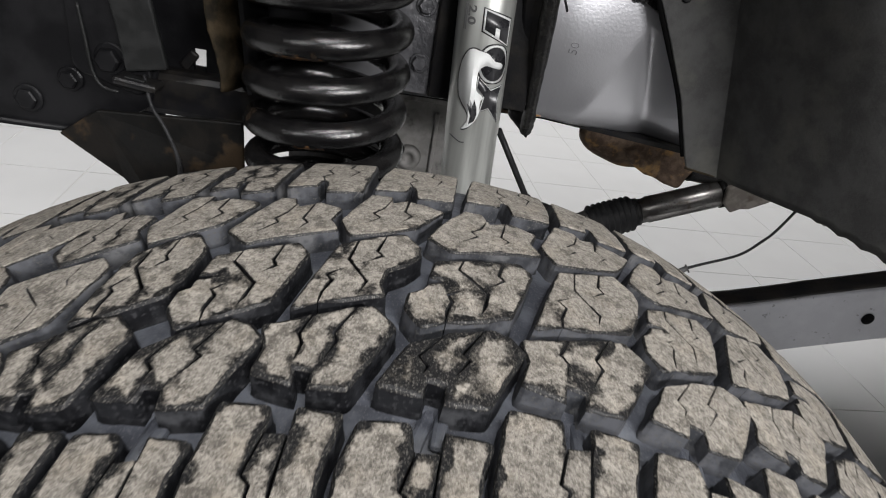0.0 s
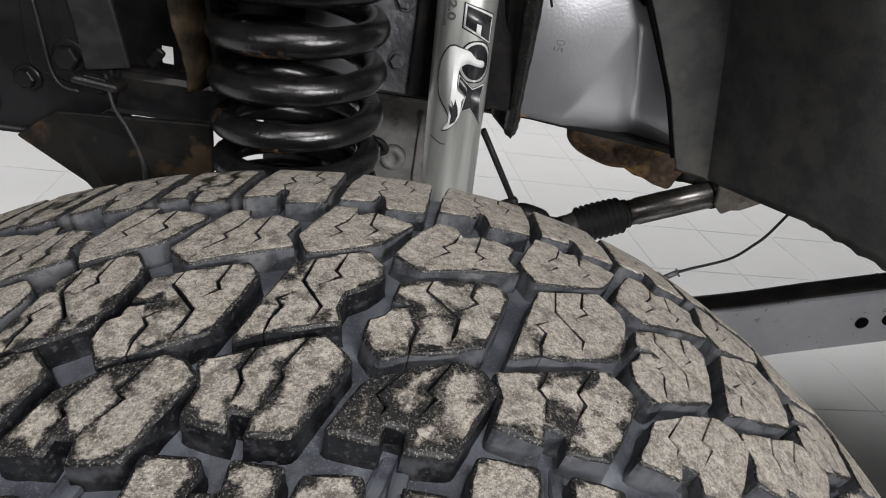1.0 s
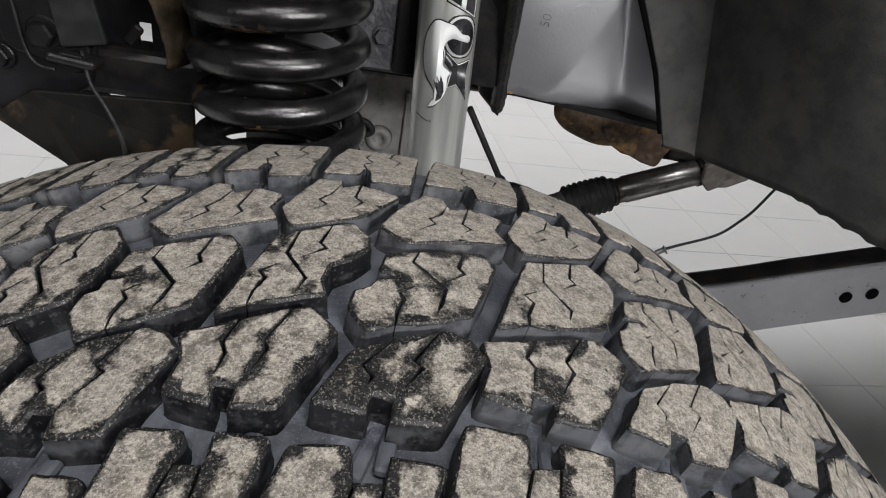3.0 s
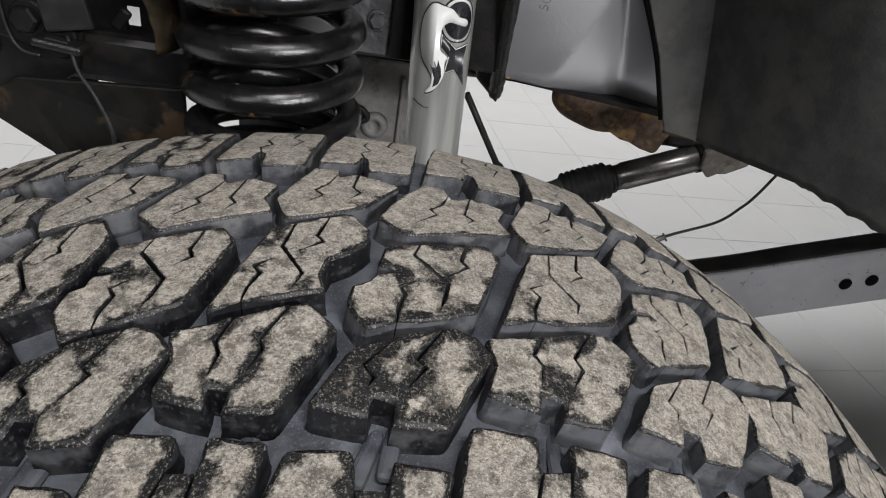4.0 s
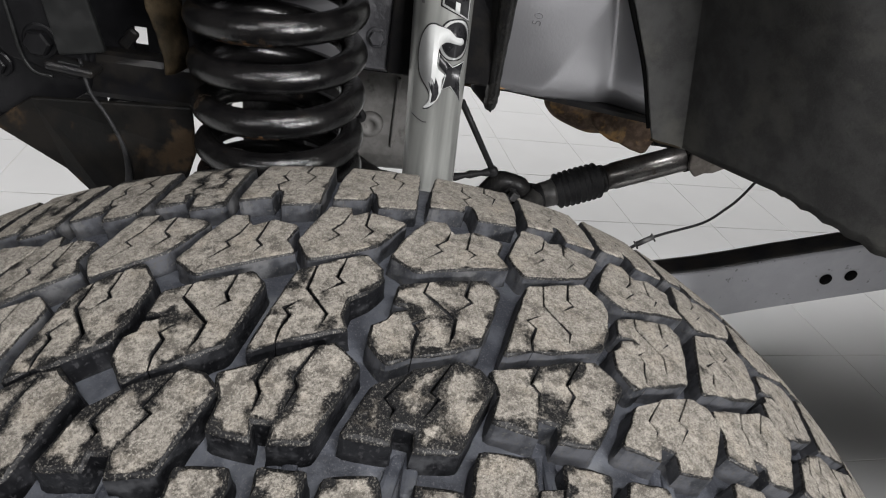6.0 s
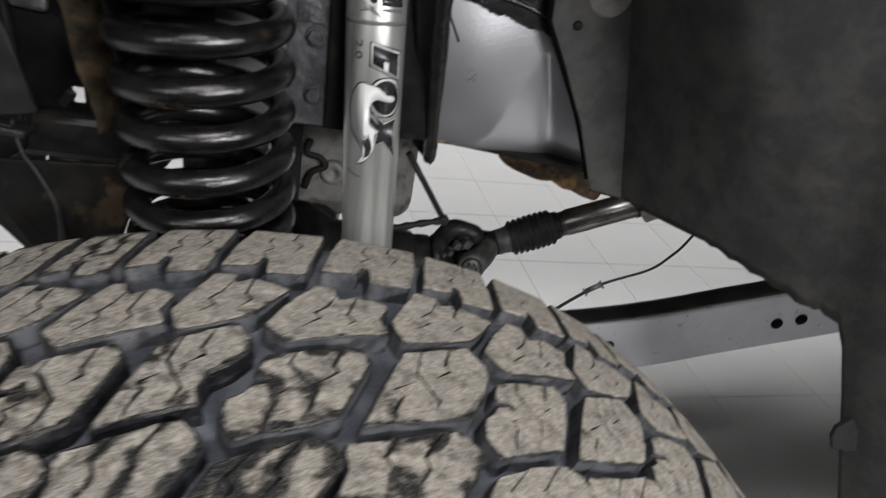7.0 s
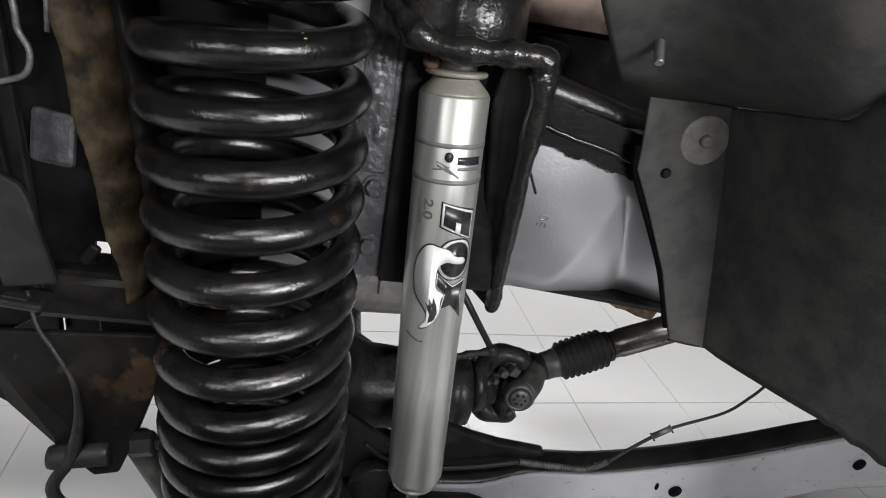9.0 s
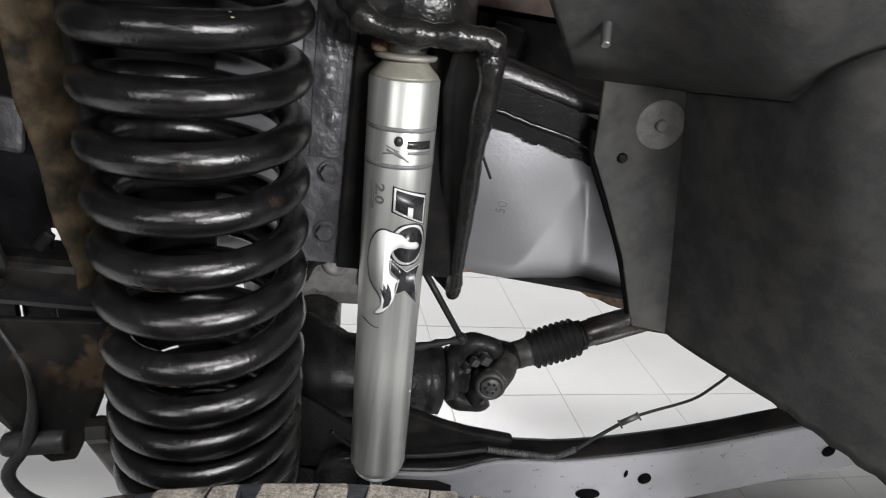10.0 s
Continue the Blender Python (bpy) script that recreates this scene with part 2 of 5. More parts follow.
# ---- building blocks ----
def as_mesh(name, verts, faces, mats, index=None, smooth=False):
    me = bpy.data.meshes.new(name)
    me.from_pydata([tuple(v) for v in verts], [], faces)
    for m in mats if isinstance(mats, (list, tuple)) else [mats]:
        me.materials.append(m)
    if index:
        me.polygons.foreach_set("material_index", index)
    me.polygons.foreach_set("use_smooth", [smooth] * len(me.polygons))
    me.update()
    return me


def thing(name, at, label, category, group=""):
    ob = new(name)
    ob.location = at
    ob.empty_display_size = 0.02
    return tagged(ob, label, category, group)


def hang(ob, parent):
    ob.parent = parent
    ob.matrix_parent_inverse = parent.matrix_basis.inverted() if parent.parent is None else Matrix()
    return ob


def part(name, bm, mat, parent, label="", smooth=None):
    """A bmesh, in world coordinates, as one mesh under a thing or a part."""
    me = bpy.data.meshes.new(name)
    bmesh.ops.recalc_face_normals(bm, faces=bm.faces)
    if smooth is not None:
        for f in bm.faces:
            f.smooth = smooth
    bm.to_mesh(me)
    bm.free()
    for m in mat if isinstance(mat, (list, tuple)) else [mat]:
        me.materials.append(m)
    ob = new(name, me)
    if parent is not None:
        hang(ob, parent)
    return tagged(ob, label) if label else ob


def frame_of(d):
    d = Vector(d).normalized()
    up = Vector((0, 0, 1)) if abs(d.z) < 0.9 else Vector((0, 1, 0))
    a = d.cross(up).normalized()
    return a, a.cross(d).normalized(), d


def curve_points(pts, n=8):
    """A smooth line through the points."""
    p = [Vector(q) for q in pts]
    p = [2 * p[0] - p[1], *p, 2 * p[-1] - p[-2]]
    out = []
    for i in range(1, len(p) - 2):
        a, b, c, d = p[i - 1 : i + 3]
        for k in range(n):
            t = k / n
            out.append(0.5 * (2 * b + (c - a) * t + (2 * a - 5 * b + 4 * c - d) * t * t + (3 * b - a - 3 * c + d) * t**3))
    return [*out, p[-2]]


def sweep(pts, radius, sides=14, bm=None, flat=1.0):
    """A round bar along a line; radius may be a number or a function of 0..1."""
    bm = bm or bmesh.new()
    pts = [Vector(p) for p in pts]
    rings, a0 = [], None
    for i, p in enumerate(pts):
        d = (pts[min(i + 1, len(pts) - 1)] - pts[max(i - 1, 0)]).normalized()
        if a0 is None:
            a0 = frame_of(d)[0]
        a = (a0 - d * a0.dot(d)).normalized()
        a0 = a
        b = d.cross(a)
        r = radius(i / (len(pts) - 1)) if callable(radius) else radius
        rings.append([bm.verts.new(p + r * (math.cos(2 * math.pi * k / sides) * a + flat * math.sin(2 * math.pi * k / sides) * b)) for k in range(sides)])
    for r0, r1 in zip(rings, rings[1:]):
        for k in range(sides):
            f = bm.faces.new((r0[k], r0[(k + 1) % sides], r1[(k + 1) % sides], r1[k]))
            f.smooth = True
    bm.faces.new(rings[0][::-1])
    bm.faces.new(rings[-1])
    return bm


def lathe(profile, base, axis, sides=40, bm=None):
    """Rings of (radius, height) round an axis from base."""
    bm = bm or bmesh.new()
    a, b, d = frame_of(axis)
    rings = []
    for r, h in profile:
        rings.append([bm.verts.new(Vector(base) + d * h + max(r, 1e-5) * (math.cos(2 * math.pi * k / sides) * a + math.sin(2 * math.pi * k / sides) * b)) for k in range(sides)])
    for (r0, r1), (p0, p1) in zip(zip(rings, rings[1:]), zip(profile, profile[1:])):
        for k in range(sides):
            f = bm.faces.new((r0[k], r0[(k + 1) % sides], r1[(k + 1) % sides], r1[k]))
            f.smooth = True
    bm.faces.new(rings[0][::-1])
    bm.faces.new(rings[-1])
    return bm


def block(size, at, turn=(0, 0, 0), bevel=0.002, bm=None, segments=2):
    """A box with rounded edges, by its centre."""
    out = bmesh.new()
    bmesh.ops.create_cube(out, size=1)
    bmesh.ops.scale(out, vec=size, verts=out.verts)
    if bevel:
        bmesh.ops.bevel(out, geom=list(out.edges), offset=bevel, segments=segments, affect="EDGES", profile=0.5)
    bmesh.ops.transform(out, matrix=pose(*at, *turn), verts=out.verts)
    if bm is None:
        return out
    me = bpy.data.meshes.new("t")
    out.to_mesh(me)
    out.free()
    bm.from_mesh(me)
    bpy.data.meshes.remove(me)
    return bm


def plate(outline, depth, bevel=0.0015, to=lambda u, v, w: (u, w, v), bm=None, segments=2):
    """A plate: an outline of (u, v), thick along w from 0 to depth, laid into the world by to()."""
    out = bmesh.new()
    vs = [out.verts.new((u, v, 0)) for u, v in outline]
    face = out.faces.new(vs)
    ext = bmesh.ops.extrude_face_region(out, geom=[face])
    bmesh.ops.translate(out, vec=(0, 0, depth), verts=[v for v in ext["geom"] if isinstance(v, bmesh.types.BMVert)])
    if bevel:
        edges = [e for e in out.edges if len(e.link_faces) == 2 and e.calc_face_angle(0) > 0.5]
        bmesh.ops.bevel(out, geom=edges, offset=bevel, segments=segments, affect="EDGES", profile=0.5)
    for v in out.verts:
        v.co = Vector(to(*v.co))
    if bm is None:
        return out
    me = bpy.data.meshes.new("t")
    out.to_mesh(me)
    out.free()
    bm.from_mesh(me)
    bpy.data.meshes.remove(me)
    return bm


def sheet(fn, nu, nv, thick, normal_side=1, bm=None):
    """A curved sheet of metal or plastic: fn(s, t) gives its face, thickened behind it."""
    bm = bm or bmesh.new()
    P = [[Vector(fn(i / nu, j / nv)) for j in range(nv + 1)] for i in range(nu + 1)]
    B = []
    for i in range(nu + 1):
        row = []
        for j in range(nv + 1):
            du = P[min(i + 1, nu)][j] - P[max(i - 1, 0)][j]
            dv = P[i][min(j + 1, nv)] - P[i][max(j - 1, 0)]
            row.append(P[i][j] - normal_side * thick * du.cross(dv).normalized())
        B.append(row)
    F = [[bm.verts.new(p) for p in row] for row in P]
    G = [[bm.verts.new(p) for p in row] for row in B]
    for i in range(nu):
        for j in range(nv):
            for S, order in ((F, 1), (G, -1)):
                q = [S[i][j], S[i + 1][j], S[i + 1][j + 1], S[i][j + 1]]
                bm.faces.new(q[::order]).smooth = True
    for i in range(nu):
        bm.faces.new((F[i][0], G[i][0], G[i + 1][0], F[i + 1][0]))
        bm.faces.new((F[i][nv], F[i + 1][nv], G[i + 1][nv], G[i][nv]))
    for j in range(nv):
        bm.faces.new((F[0][j], F[0][j + 1], G[0][j + 1], G[0][j]))
        bm.faces.new((F[nu][j], G[nu][j], G[nu][j + 1], F[nu][j + 1]))
    return bm


def hex_bolt(parent, at, axis, size=0.011, height=0.009, flange=True, mat=None, name="bolt"):
    a = Vector(axis).normalized()
    bm = lathe([(size * 1.35, 0), (size * 1.35, 0.0015), (size * 1.2, 0.0025)], at, a, 24) if flange else bmesh.new()
    lathe([(size, 0.002), (size, height * 0.85), (size * 0.85, height)], at, a, 6, bm)
    for f in bm.faces:
        f.smooth = False
    return part(name, bm, mat or M_BLACK, parent)


# ---- the workshop ----
def room():
    x0, x1, y0, y1, top = -5.0, 6.0, -3.5, 6.5, 3.1
    bm = block((x1 - x0 + 0.4, y1 - y0 + 0.4, 0.1), ((x0 + x1) / 2, (y0 + y1) / 2, FLOOR - 0.0515), bevel=0)
    floor = tagged(part("floor", bm, M_GROUT, None), "white glossy square floor tiles with thin grey joints", "floor", kind="structure")
    for name, size, at in (
        ("wall_north", (x1 - x0, 0.2, top - FLOOR), ((x0 + x1) / 2, y1 + 0.1, (top + FLOOR) / 2)),
        ("wall_south", (x1 - x0, 0.2, top - FLOOR), ((x0 + x1) / 2, y0 - 0.1, (top + FLOOR) / 2)),
        ("wall_east", (0.2, y1 - y0 + 0.4, top - FLOOR), (x1 + 0.1, (y0 + y1) / 2, (top + FLOOR) / 2)),
        ("wall_west", (0.2, y1 - y0 + 0.4, top - FLOOR), (x0 - 0.1, (y0 + y1) / 2, (top + FLOOR) / 2)),
        ("ceiling", (x1 - x0 + 0.4, y1 - y0 + 0.4, 0.2), ((x0 + x1) / 2, (y0 + y1) / 2, top + 0.1)),
    ):
        tagged(part(name, block(size, at, bevel=0), M_PLASTER, None), "plain grey plastered workshop surface", "ceiling" if name == "ceiling" else "wall", kind="structure")
    return floor


floor = room()

# ---- the truck's chassis ----
RAIL_Y = 0.655


def frame_rail():
    t = thing("frame_rail", (0.0, RAIL_Y, 0.80), "glossy black wax-coated steel truck frame rail", "frame rail")

    def inboard(x, y, z):
        """The rail swings inboard past the shock tower."""
        g = 0.036 * min(1.0, max(0.0, (x - 0.03) / 0.07))
        return (x * (1 + g), y + 0.5 * g, z - g * (1.077 - z))

    def edge(x):
        return 0.797 + 0.006 * math.sin(3 * x) - 0.10 * max(0.0, x - 0.14)

    def soft_step(a):
        return 0.5 * (a + math.sqrt(a * a + 0.000016))

    def face(s, q):
        x = -0.205 + s * 0.605
        low = edge(x)
        z = low + q * ((1.16 if x < 0.012 else 1.01 if x < 0.1075 else 0.972) - low)
        # pressed-in corner: a shallow facet, a steep fold, then the web comes out again
        left, fold, deep = 0.173 + 0.43 * (z - 0.80), 0.240 - 0.17 * (z - 0.80), 0.2596 - 0.33 * (z - 0.80)
        fold, deep = max(fold, left), max(deep, left)
        dent = max(0.0, 0.32 * soft_step(x - left) + 0.33 * soft_step(x - fold) - 0.91 * soft_step(x - deep))
        dent = min(dent, 0.5 * max(0.0, deep - left))
        roll = 0.020 * math.exp(-((z - low) / 0.018) ** 1)
        bulge = -0.006 * math.exp(-(((x - 0.15) / 0.05) ** 2) - (((z - 0.90) / 0.06) ** 2))
        return inboard(x, RAIL_Y + dent + roll + bulge, z)

    part("web", sheet(face, 300, 80, 0.006, 1), M_GLOSS, t, "glossy black pressed steel side, its pale sheen put into the colour")
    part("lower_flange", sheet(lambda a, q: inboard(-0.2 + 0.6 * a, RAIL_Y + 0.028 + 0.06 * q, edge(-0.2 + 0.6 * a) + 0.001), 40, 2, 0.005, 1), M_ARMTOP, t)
    part("rust_lip", sweep([face((0.438 + 0.0085 * i), 0.012) for i in range(16)], lambda q: 0.0012 + 0.0022 * math.sin(math.pi * q) + 0.0006 * math.sin(37 * q), 8), M_RUST, t, "rusty lower lip")
    # vertical weld seam left of the shock tower
    rnd = random.Random(3)
    def crust(s, q):
        x, z = -0.022 + 0.026 * q, 0.905 + 0.18 * s
        g = math.sin(math.pi * q) ** 1.6
        return (x, RAIL_Y - 0.0015 - g * (0.0008 + 0.0046 * 1.3 * max(0.0, noise.noise((x * 110, 3.1, z * 90)) - 0.12) + 0.0010 * noise.noise((x * 420, 1.7, z * 420))), z)

    part("weld_bead", sheet(crust, 110, 16, 0.001, 1), M_PEBBLE, t, "lumpy grey-black weld bead")
    for z in (0.893, 0.837):
        hex_bolt(t, (-0.003, 0.6530, z), (0, -1, 0), 0.0078, 0.008, mat=M_PEBBLE)
    # stamped figures
    cu = bpy.data.curves.new("stamped_number", "FONT")
    cu.body, cu.size, cu.extrude, cu.align_x, cu.align_y = "50", 0.0135, 0.0005, "CENTER", "CENTER"
    cu.offset = -0.0004
    tmp = new("stamped_number", cu)
    dg = bpy.context.evaluated_depsgraph_get()
    me = bpy.data.meshes.new_from_object(tmp.evaluated_get(dg))
    bpy.data.objects.remove(tmp)
    me.materials.clear()
    me.materials.append(M_STAMP)
    ob = new("stamped_number", me)
    ob.matrix_basis = Matrix.Translation((0.1555, 0.6675, 0.8735)) @ Matrix.Rotation(math.radians(90), 4, "X") @ Matrix.Rotation(math.radians(85), 4, "Z")
    hang(ob, t)
    # round tube and ragged weld along the top
    part("cross_tube", sweep(curve_points([(0.105, 0.685, 0.994), (0.178, 0.689, 0.979), (0.246, 0.692, 0.963)]), lambda q: 0.0190 - 0.004 * q, 20), M_SPRING, t, "glossy black round tube")
    part("back_plate", block((0.36, 0.004, 0.10), (0.155, 0.722, 0.990), bevel=0.001), M_ARMTOP, t)
    part("back_tab", block((0.030, 0.016, 0.034), (0.136, 0.706, 1.012), (0, 8, 0), 0.003), M_ARMTOP, t)
    rag = [(0.105 + 0.0025 * i, 0.653, 0.9655 - 0.00058 * i + rnd.uniform(-0.0008, 0.0008)) for i in range(47)]
    upper = [(x, z + 0.030) for x, _, z in rag]
    lower = [(x, z - 0.009 + rnd.uniform(-0.0008, 0.0008) + 0.0012 * math.sin(0.5 * i)) for i, (x, _, z) in enumerate(rag)]
    part("weld_seam", plate(lower + upper[::-1], -0.0022, 0, lambda u, v, w: inboard(u, 0.6495 + w, v)), M_SPRING, t, "ragged black sealant seam")
    part("seam_ridge", sweep([inboard(x, 0.6475, z + 0.006) for x, _, z in rag[::3]], 0.0028, 10), M_SPRING, t)
    return t


frame_rail()


def shock_tower():
    t = thing("shock_tower_bracket", (0.11, 0.64, 0.80), "black painted steel shock tower bracket with rusty lip", "bracket")
    # upright flange beside the shock, leaning inboard towards its foot, its outer edge folded
    def lean(x, y, z):
        d = 0.31 * max(0.0, 1.0 - z)
        return (x + 0.27 * d, y + d, z - 0.55 * d)

    face = [(0.087, 0.822), (0.100, 0.812), (0.111, 0.803), (0.113, 0.84), (0.112, 0.89), (0.111, 0.946), (0.113, 1.000), (0.108, 1.016), (0.082, 1.016), (0.078, 0.984), (0.083, 0.924), (0.086, 0.856)]
    part("flange", plate(face, 0.009, 0.003, lambda u, v, w: lean(u, 0.601 + (0.113 - u) * 0.55 + w, v), segments=2), M_ARMTOP, t)
    part("flange_side", plate([(0.606, 0.806), (0.650, 0.815), (0.652, 1.010), (0.604, 1.010)], 0.006, 0.002, lambda u, v, w: lean(0.106 + w, u, v)), M_ARMTOP, t)
    roll = curve_points([(0.1065, 0.6050, 1.014), (0.1095, 0.602, 1.000), (0.1080, 0.600, 0.975), (0.1065, 0.600, 0.94), (0.1070, 0.600, 0.88), (0.1075, 0.600, 0.83), (0.1075, 0.602, 0.811)], 8)
    part("rolled_edge", sweep([lean(*p) for p in roll], lambda q: 0.0105 - 0.004 * q + 0.0007 * math.sin(23 * q) + 0.0012 * noise.noise((40 * q, 0.3, 1.7)), 16), M_WELD, t, "thick glossy folded edge")
    part("base_plate", block((0.046, 0.004, 0.215), (-0.008, 0.6545, 0.9125), bevel=0.001), M_PEBBLE, t, "pebbled black base plate")
    part("inner_wall", block((0.105, 0.006, 0.22), (0.062, 0.648, 0.915), bevel=0.002), M_ARMTOP, t)
    # cupped top with a thick rolled lip
    lip = curve_points([(-0.010, 0.630, 1.054), (0.001, 0.608, 1.036), (0.018, 0.599, 1.0245), (0.040, 0.596, 1.021), (0.062, 0.596, 1.022), (0.085, 0.597, 1.0235), (0.103, 0.600, 1.023), (0.113, 0.606, 1.012)], 7)
    part("lip", sweep(lip, lambda q: 0.0094 + 0.0010 * math.sin(30 * q) + 0.0022 * noise.noise((45 * q, 2.3, 0.4)), 14), M_WELD, t, "rolled lip with rust and dirt")
    part("cup", lathe([(0.012, 0.0), (0.042, 0.0), (0.045, 0.006), (0.042, 0.05), (0.036, 0.052)], (0.055, 0.652, 1.018), (0.0, 0.0, 1.0), 28), M_WELD, t)
    part("funnel", lathe([(0.010, 0.0), (0.022, 0.0), (0.024, 0.012), (0.028, 0.03), (0.034, 0.06), (0.030, 0.062)], (0.022, 0.622, 1.024), (-0.12, 0.05, 1.0), 24), M_WELD, t)
    part("wire_tail", sweep([(0.1150, 0.617, 0.946), (0.1195, 0.621, 0.933), (0.1313, 0.631, 0.912)], 0.0012, 6), M_RUBBER, t, "thin black wire end")
    return t


shock_tower()


# ---- coil spring ----
def coil_spring():
    t = thing("coil_spring", (-0.066, 0.553, 0.62), "glossy black coil spring with rust and chipped paint", "coil spring")
    turns, pts = 13.0, []
    zs = lambda k: 1.0865 - 0.0358 * k if k < 9 else 1.0865 - 0.0358 * 9 - 0.029 * (k - 9)
    per = 40
    for i in range(int(turns * per) + 1):
        k = i / per
        z = zs(k)
        a = 2 * math.pi * k
        cx, cy, r = -0.0860 + 0.0320 * (1.0 - z), 0.5545 + 0.03 * (z - 0.87), 0.0618
        # front strand rises to the right as the wire winds
        pts.append((cx + r * math.sin(math.pi + a), cy + r * math.cos(math.pi + a), z))
    part("coil", sweep(pts, 0.0113, 18), M_SPRING, t)
    # rust and paint spots on the wire
    for k0, k1, dz, mat, label in ((5.95, 6.11, -0.0016, M_SPRINGRUST, "orange rust under the coil"), (7.96, 8.06, -0.0015, M_SPRINGRUST, "orange rust under the coil"), (1.918, 1.924, 0.0006, M_YELLOW, "yellow paint spot"), (3.052, 3.056, 0.0005, M_YELLOW, "yellow paint spot")):
        seg = pts[int(k0 * per) : int(k1 * per) + 2]
        seg = [Vector(p) + Vector((0, 0.0002 if dz < 0 else -0.0006, dz)) for p in seg]
        fine = curve_points(seg, 4)
        part("rust_streak" if dz < 0 else "paint_spot", sweep(fine, lambda q: 0.0094 + 0.0010 * math.sin(math.pi * q) + 0.0002 * math.sin(31 * q), 16), mat, t, label)
    return t


coil_spring()


# ---- shock absorber ----
S_TOP, S_LOW, S_R = Vector((0.0489, 0.6275, 0.9860)), Vector((0.0704, 0.609, 0.6001)), 0.0272


def shock_absorber():
    t = thing("shock_absorber", S_LOW, "silver shock absorber with black and white decals", "shock absorber")
    ax = (S_TOP - S_LOW).normalized()
    ln = (S_TOP - S_LOW).length
    a, b, _ = frame_of(ax)
    R = S_R
    part("body", lathe([(0.012, 0.0), (R - 0.008, 0.0), (R - 0.0045, 0.002), (R - 0.0038, 0.004), (R - 0.0046, 0.0055), (R - 0.0042, 0.0075), (R - 0.0012, 0.011), (R, 0.015), (R, 0.1855), (R + 0.0003, 0.1860), (R + 0.0003, ln - 0.001), (R - 0.0004, ln)], S_LOW, ax, 64), M_SILVER, t, "satin silver tube")
    part("neck", lathe([(R - 0.0004, 0.0), (R - 0.0016, 0.0022), (0.0185, 0.0095), (0.0168, 0.0118), (0.0165, 0.0135), (0.01, 0.0135)], S_TOP, ax, 48), M_CREAM, t, "cream tapered collar")
    part("washer", lathe([(0.006, 0.0), (0.0225, 0.0), (0.0238, 0.001), (0.0238, 0.003), (0.0225, 0.004), (0.006, 0.004)], S_TOP + ax * 0.0130, ax, 40), M_CREAM, t)
    part("bushing", lathe([(0.006, 0.0), (0.0145, 0.0), (0.0165, 0.003), (0.0155, 0.012), (0.016, 0.02), (0.006, 0.02)], S_TOP + ax * 0.0170, ax, 36), M_BUSH, t, "grey bushing")
    part("rust_stain_nut", lathe([(0.003, 0), (0.006, 0.0), (0.007, 0.004), (0.004, 0.012)], S_TOP + Vector((-0.021, -0.004, 0.0165)), ax, 10), M_RUST, t)
    part("shaft", lathe([(0.0062, 0.0), (0.0062, 0.075)], S_LOW - ax * 0.07, ax, 20), M_STEEL, t, "bright steel rod")

    def wrap(u, h, off):
        """A point of the label: u metres round from the middle of the seen side, h up from the base."""
        g = u / R + math.radians(-10)
        out = math.sin(g) * Vector((1, 0, 0)) + math.cos(g) * Vector((0, -1, 0))
        out = (out - ax * out.dot(ax)).normalized()
        return S_LOW + ax * h + out * (R + 0.0003 + off)

    def patch(name, outline, mat, off, label="", n=3):
        pts = []
        for p, q in zip(outline, outline[1:] + outline[:1]):
            steps = max(1, int(math.hypot(q[0] - p[0], q[1] - p[1]) / 0.002))
            pts += [(p[0] + (q[0] - p[0]) * k / steps, p[1] + (q[1] - p[1]) * k / steps) for k in range(steps)]
        bm = bmesh.new()
        f = bm.faces.new([bm.verts.new((x, y, 0)) for x, y in pts])
        us = [x for x, _ in pts]
        for k in range(1, 24):
            x = min(us) + (max(us) - min(us)) * k / 24
            bmesh.ops.bisect_plane(bm, geom=bm.verts[:] + bm.edges[:] + bm.faces[:], plane_co=(x, 0, 0), plane_no=(1, 0, 0))
        ext = bmesh.ops.extrude_face_region(bm, geom=bm.faces[:])
        top = {v for v in ext["geom"] if isinstance(v, bmesh.types.BMVert)}
        for v in bm.verts:
            v.co = wrap(v.co.x, v.co.y, off if v in top else off - 0.00015)
        return part(name, bm, mat, t, label, smooth=True)

    def oval(cx, cy, rx, ry, n=28, tilt=0.0):
        return [(cx + rx * math.cos(2 * math.pi * k / n) * math.cos(tilt) - ry * math.sin(2 * math.pi * k / n) * math.sin(tilt), cy + rx * math.cos(2 * math.pi * k / n) * math.sin(tilt) + ry * math.sin(2 * math.pi * k / n) * math.cos(tilt)) for k in range(n)]

    def ring(name, h, w, mat):
        part(name, lathe([(R + 0.0002, -w / 2), (R + 0.0007, -w / 2), (R + 0.0007, w / 2), (R + 0.0002, w / 2)], S_LOW + ax * h, ax, 64), mat, t, "grey printed ring")

    ring("label_ring", 0.3508, 0.0036, M_GREYINK)
    ring("label_ring", 0.3224, 0.0036, M_GREYINK)
    # maker's mark of the upper band: plain shapes
    patch("label_bar", [(0.0092, 0.3370), (0.0300, 0.3362), (0.0300, 0.3428), (0.0092, 0.3432)], M_INK, 0.0005)
    patch("label_bar", [(0.0098, 0.3325), (0.0300, 0.3318), (0.0300, 0.3345), (0.0098, 0.3350)], M_GREYINK, 0.0005)
    patch("label_dot", oval(0.0025, 0.3425, 0.0034, 0.0040), M_INK, 0.0006)
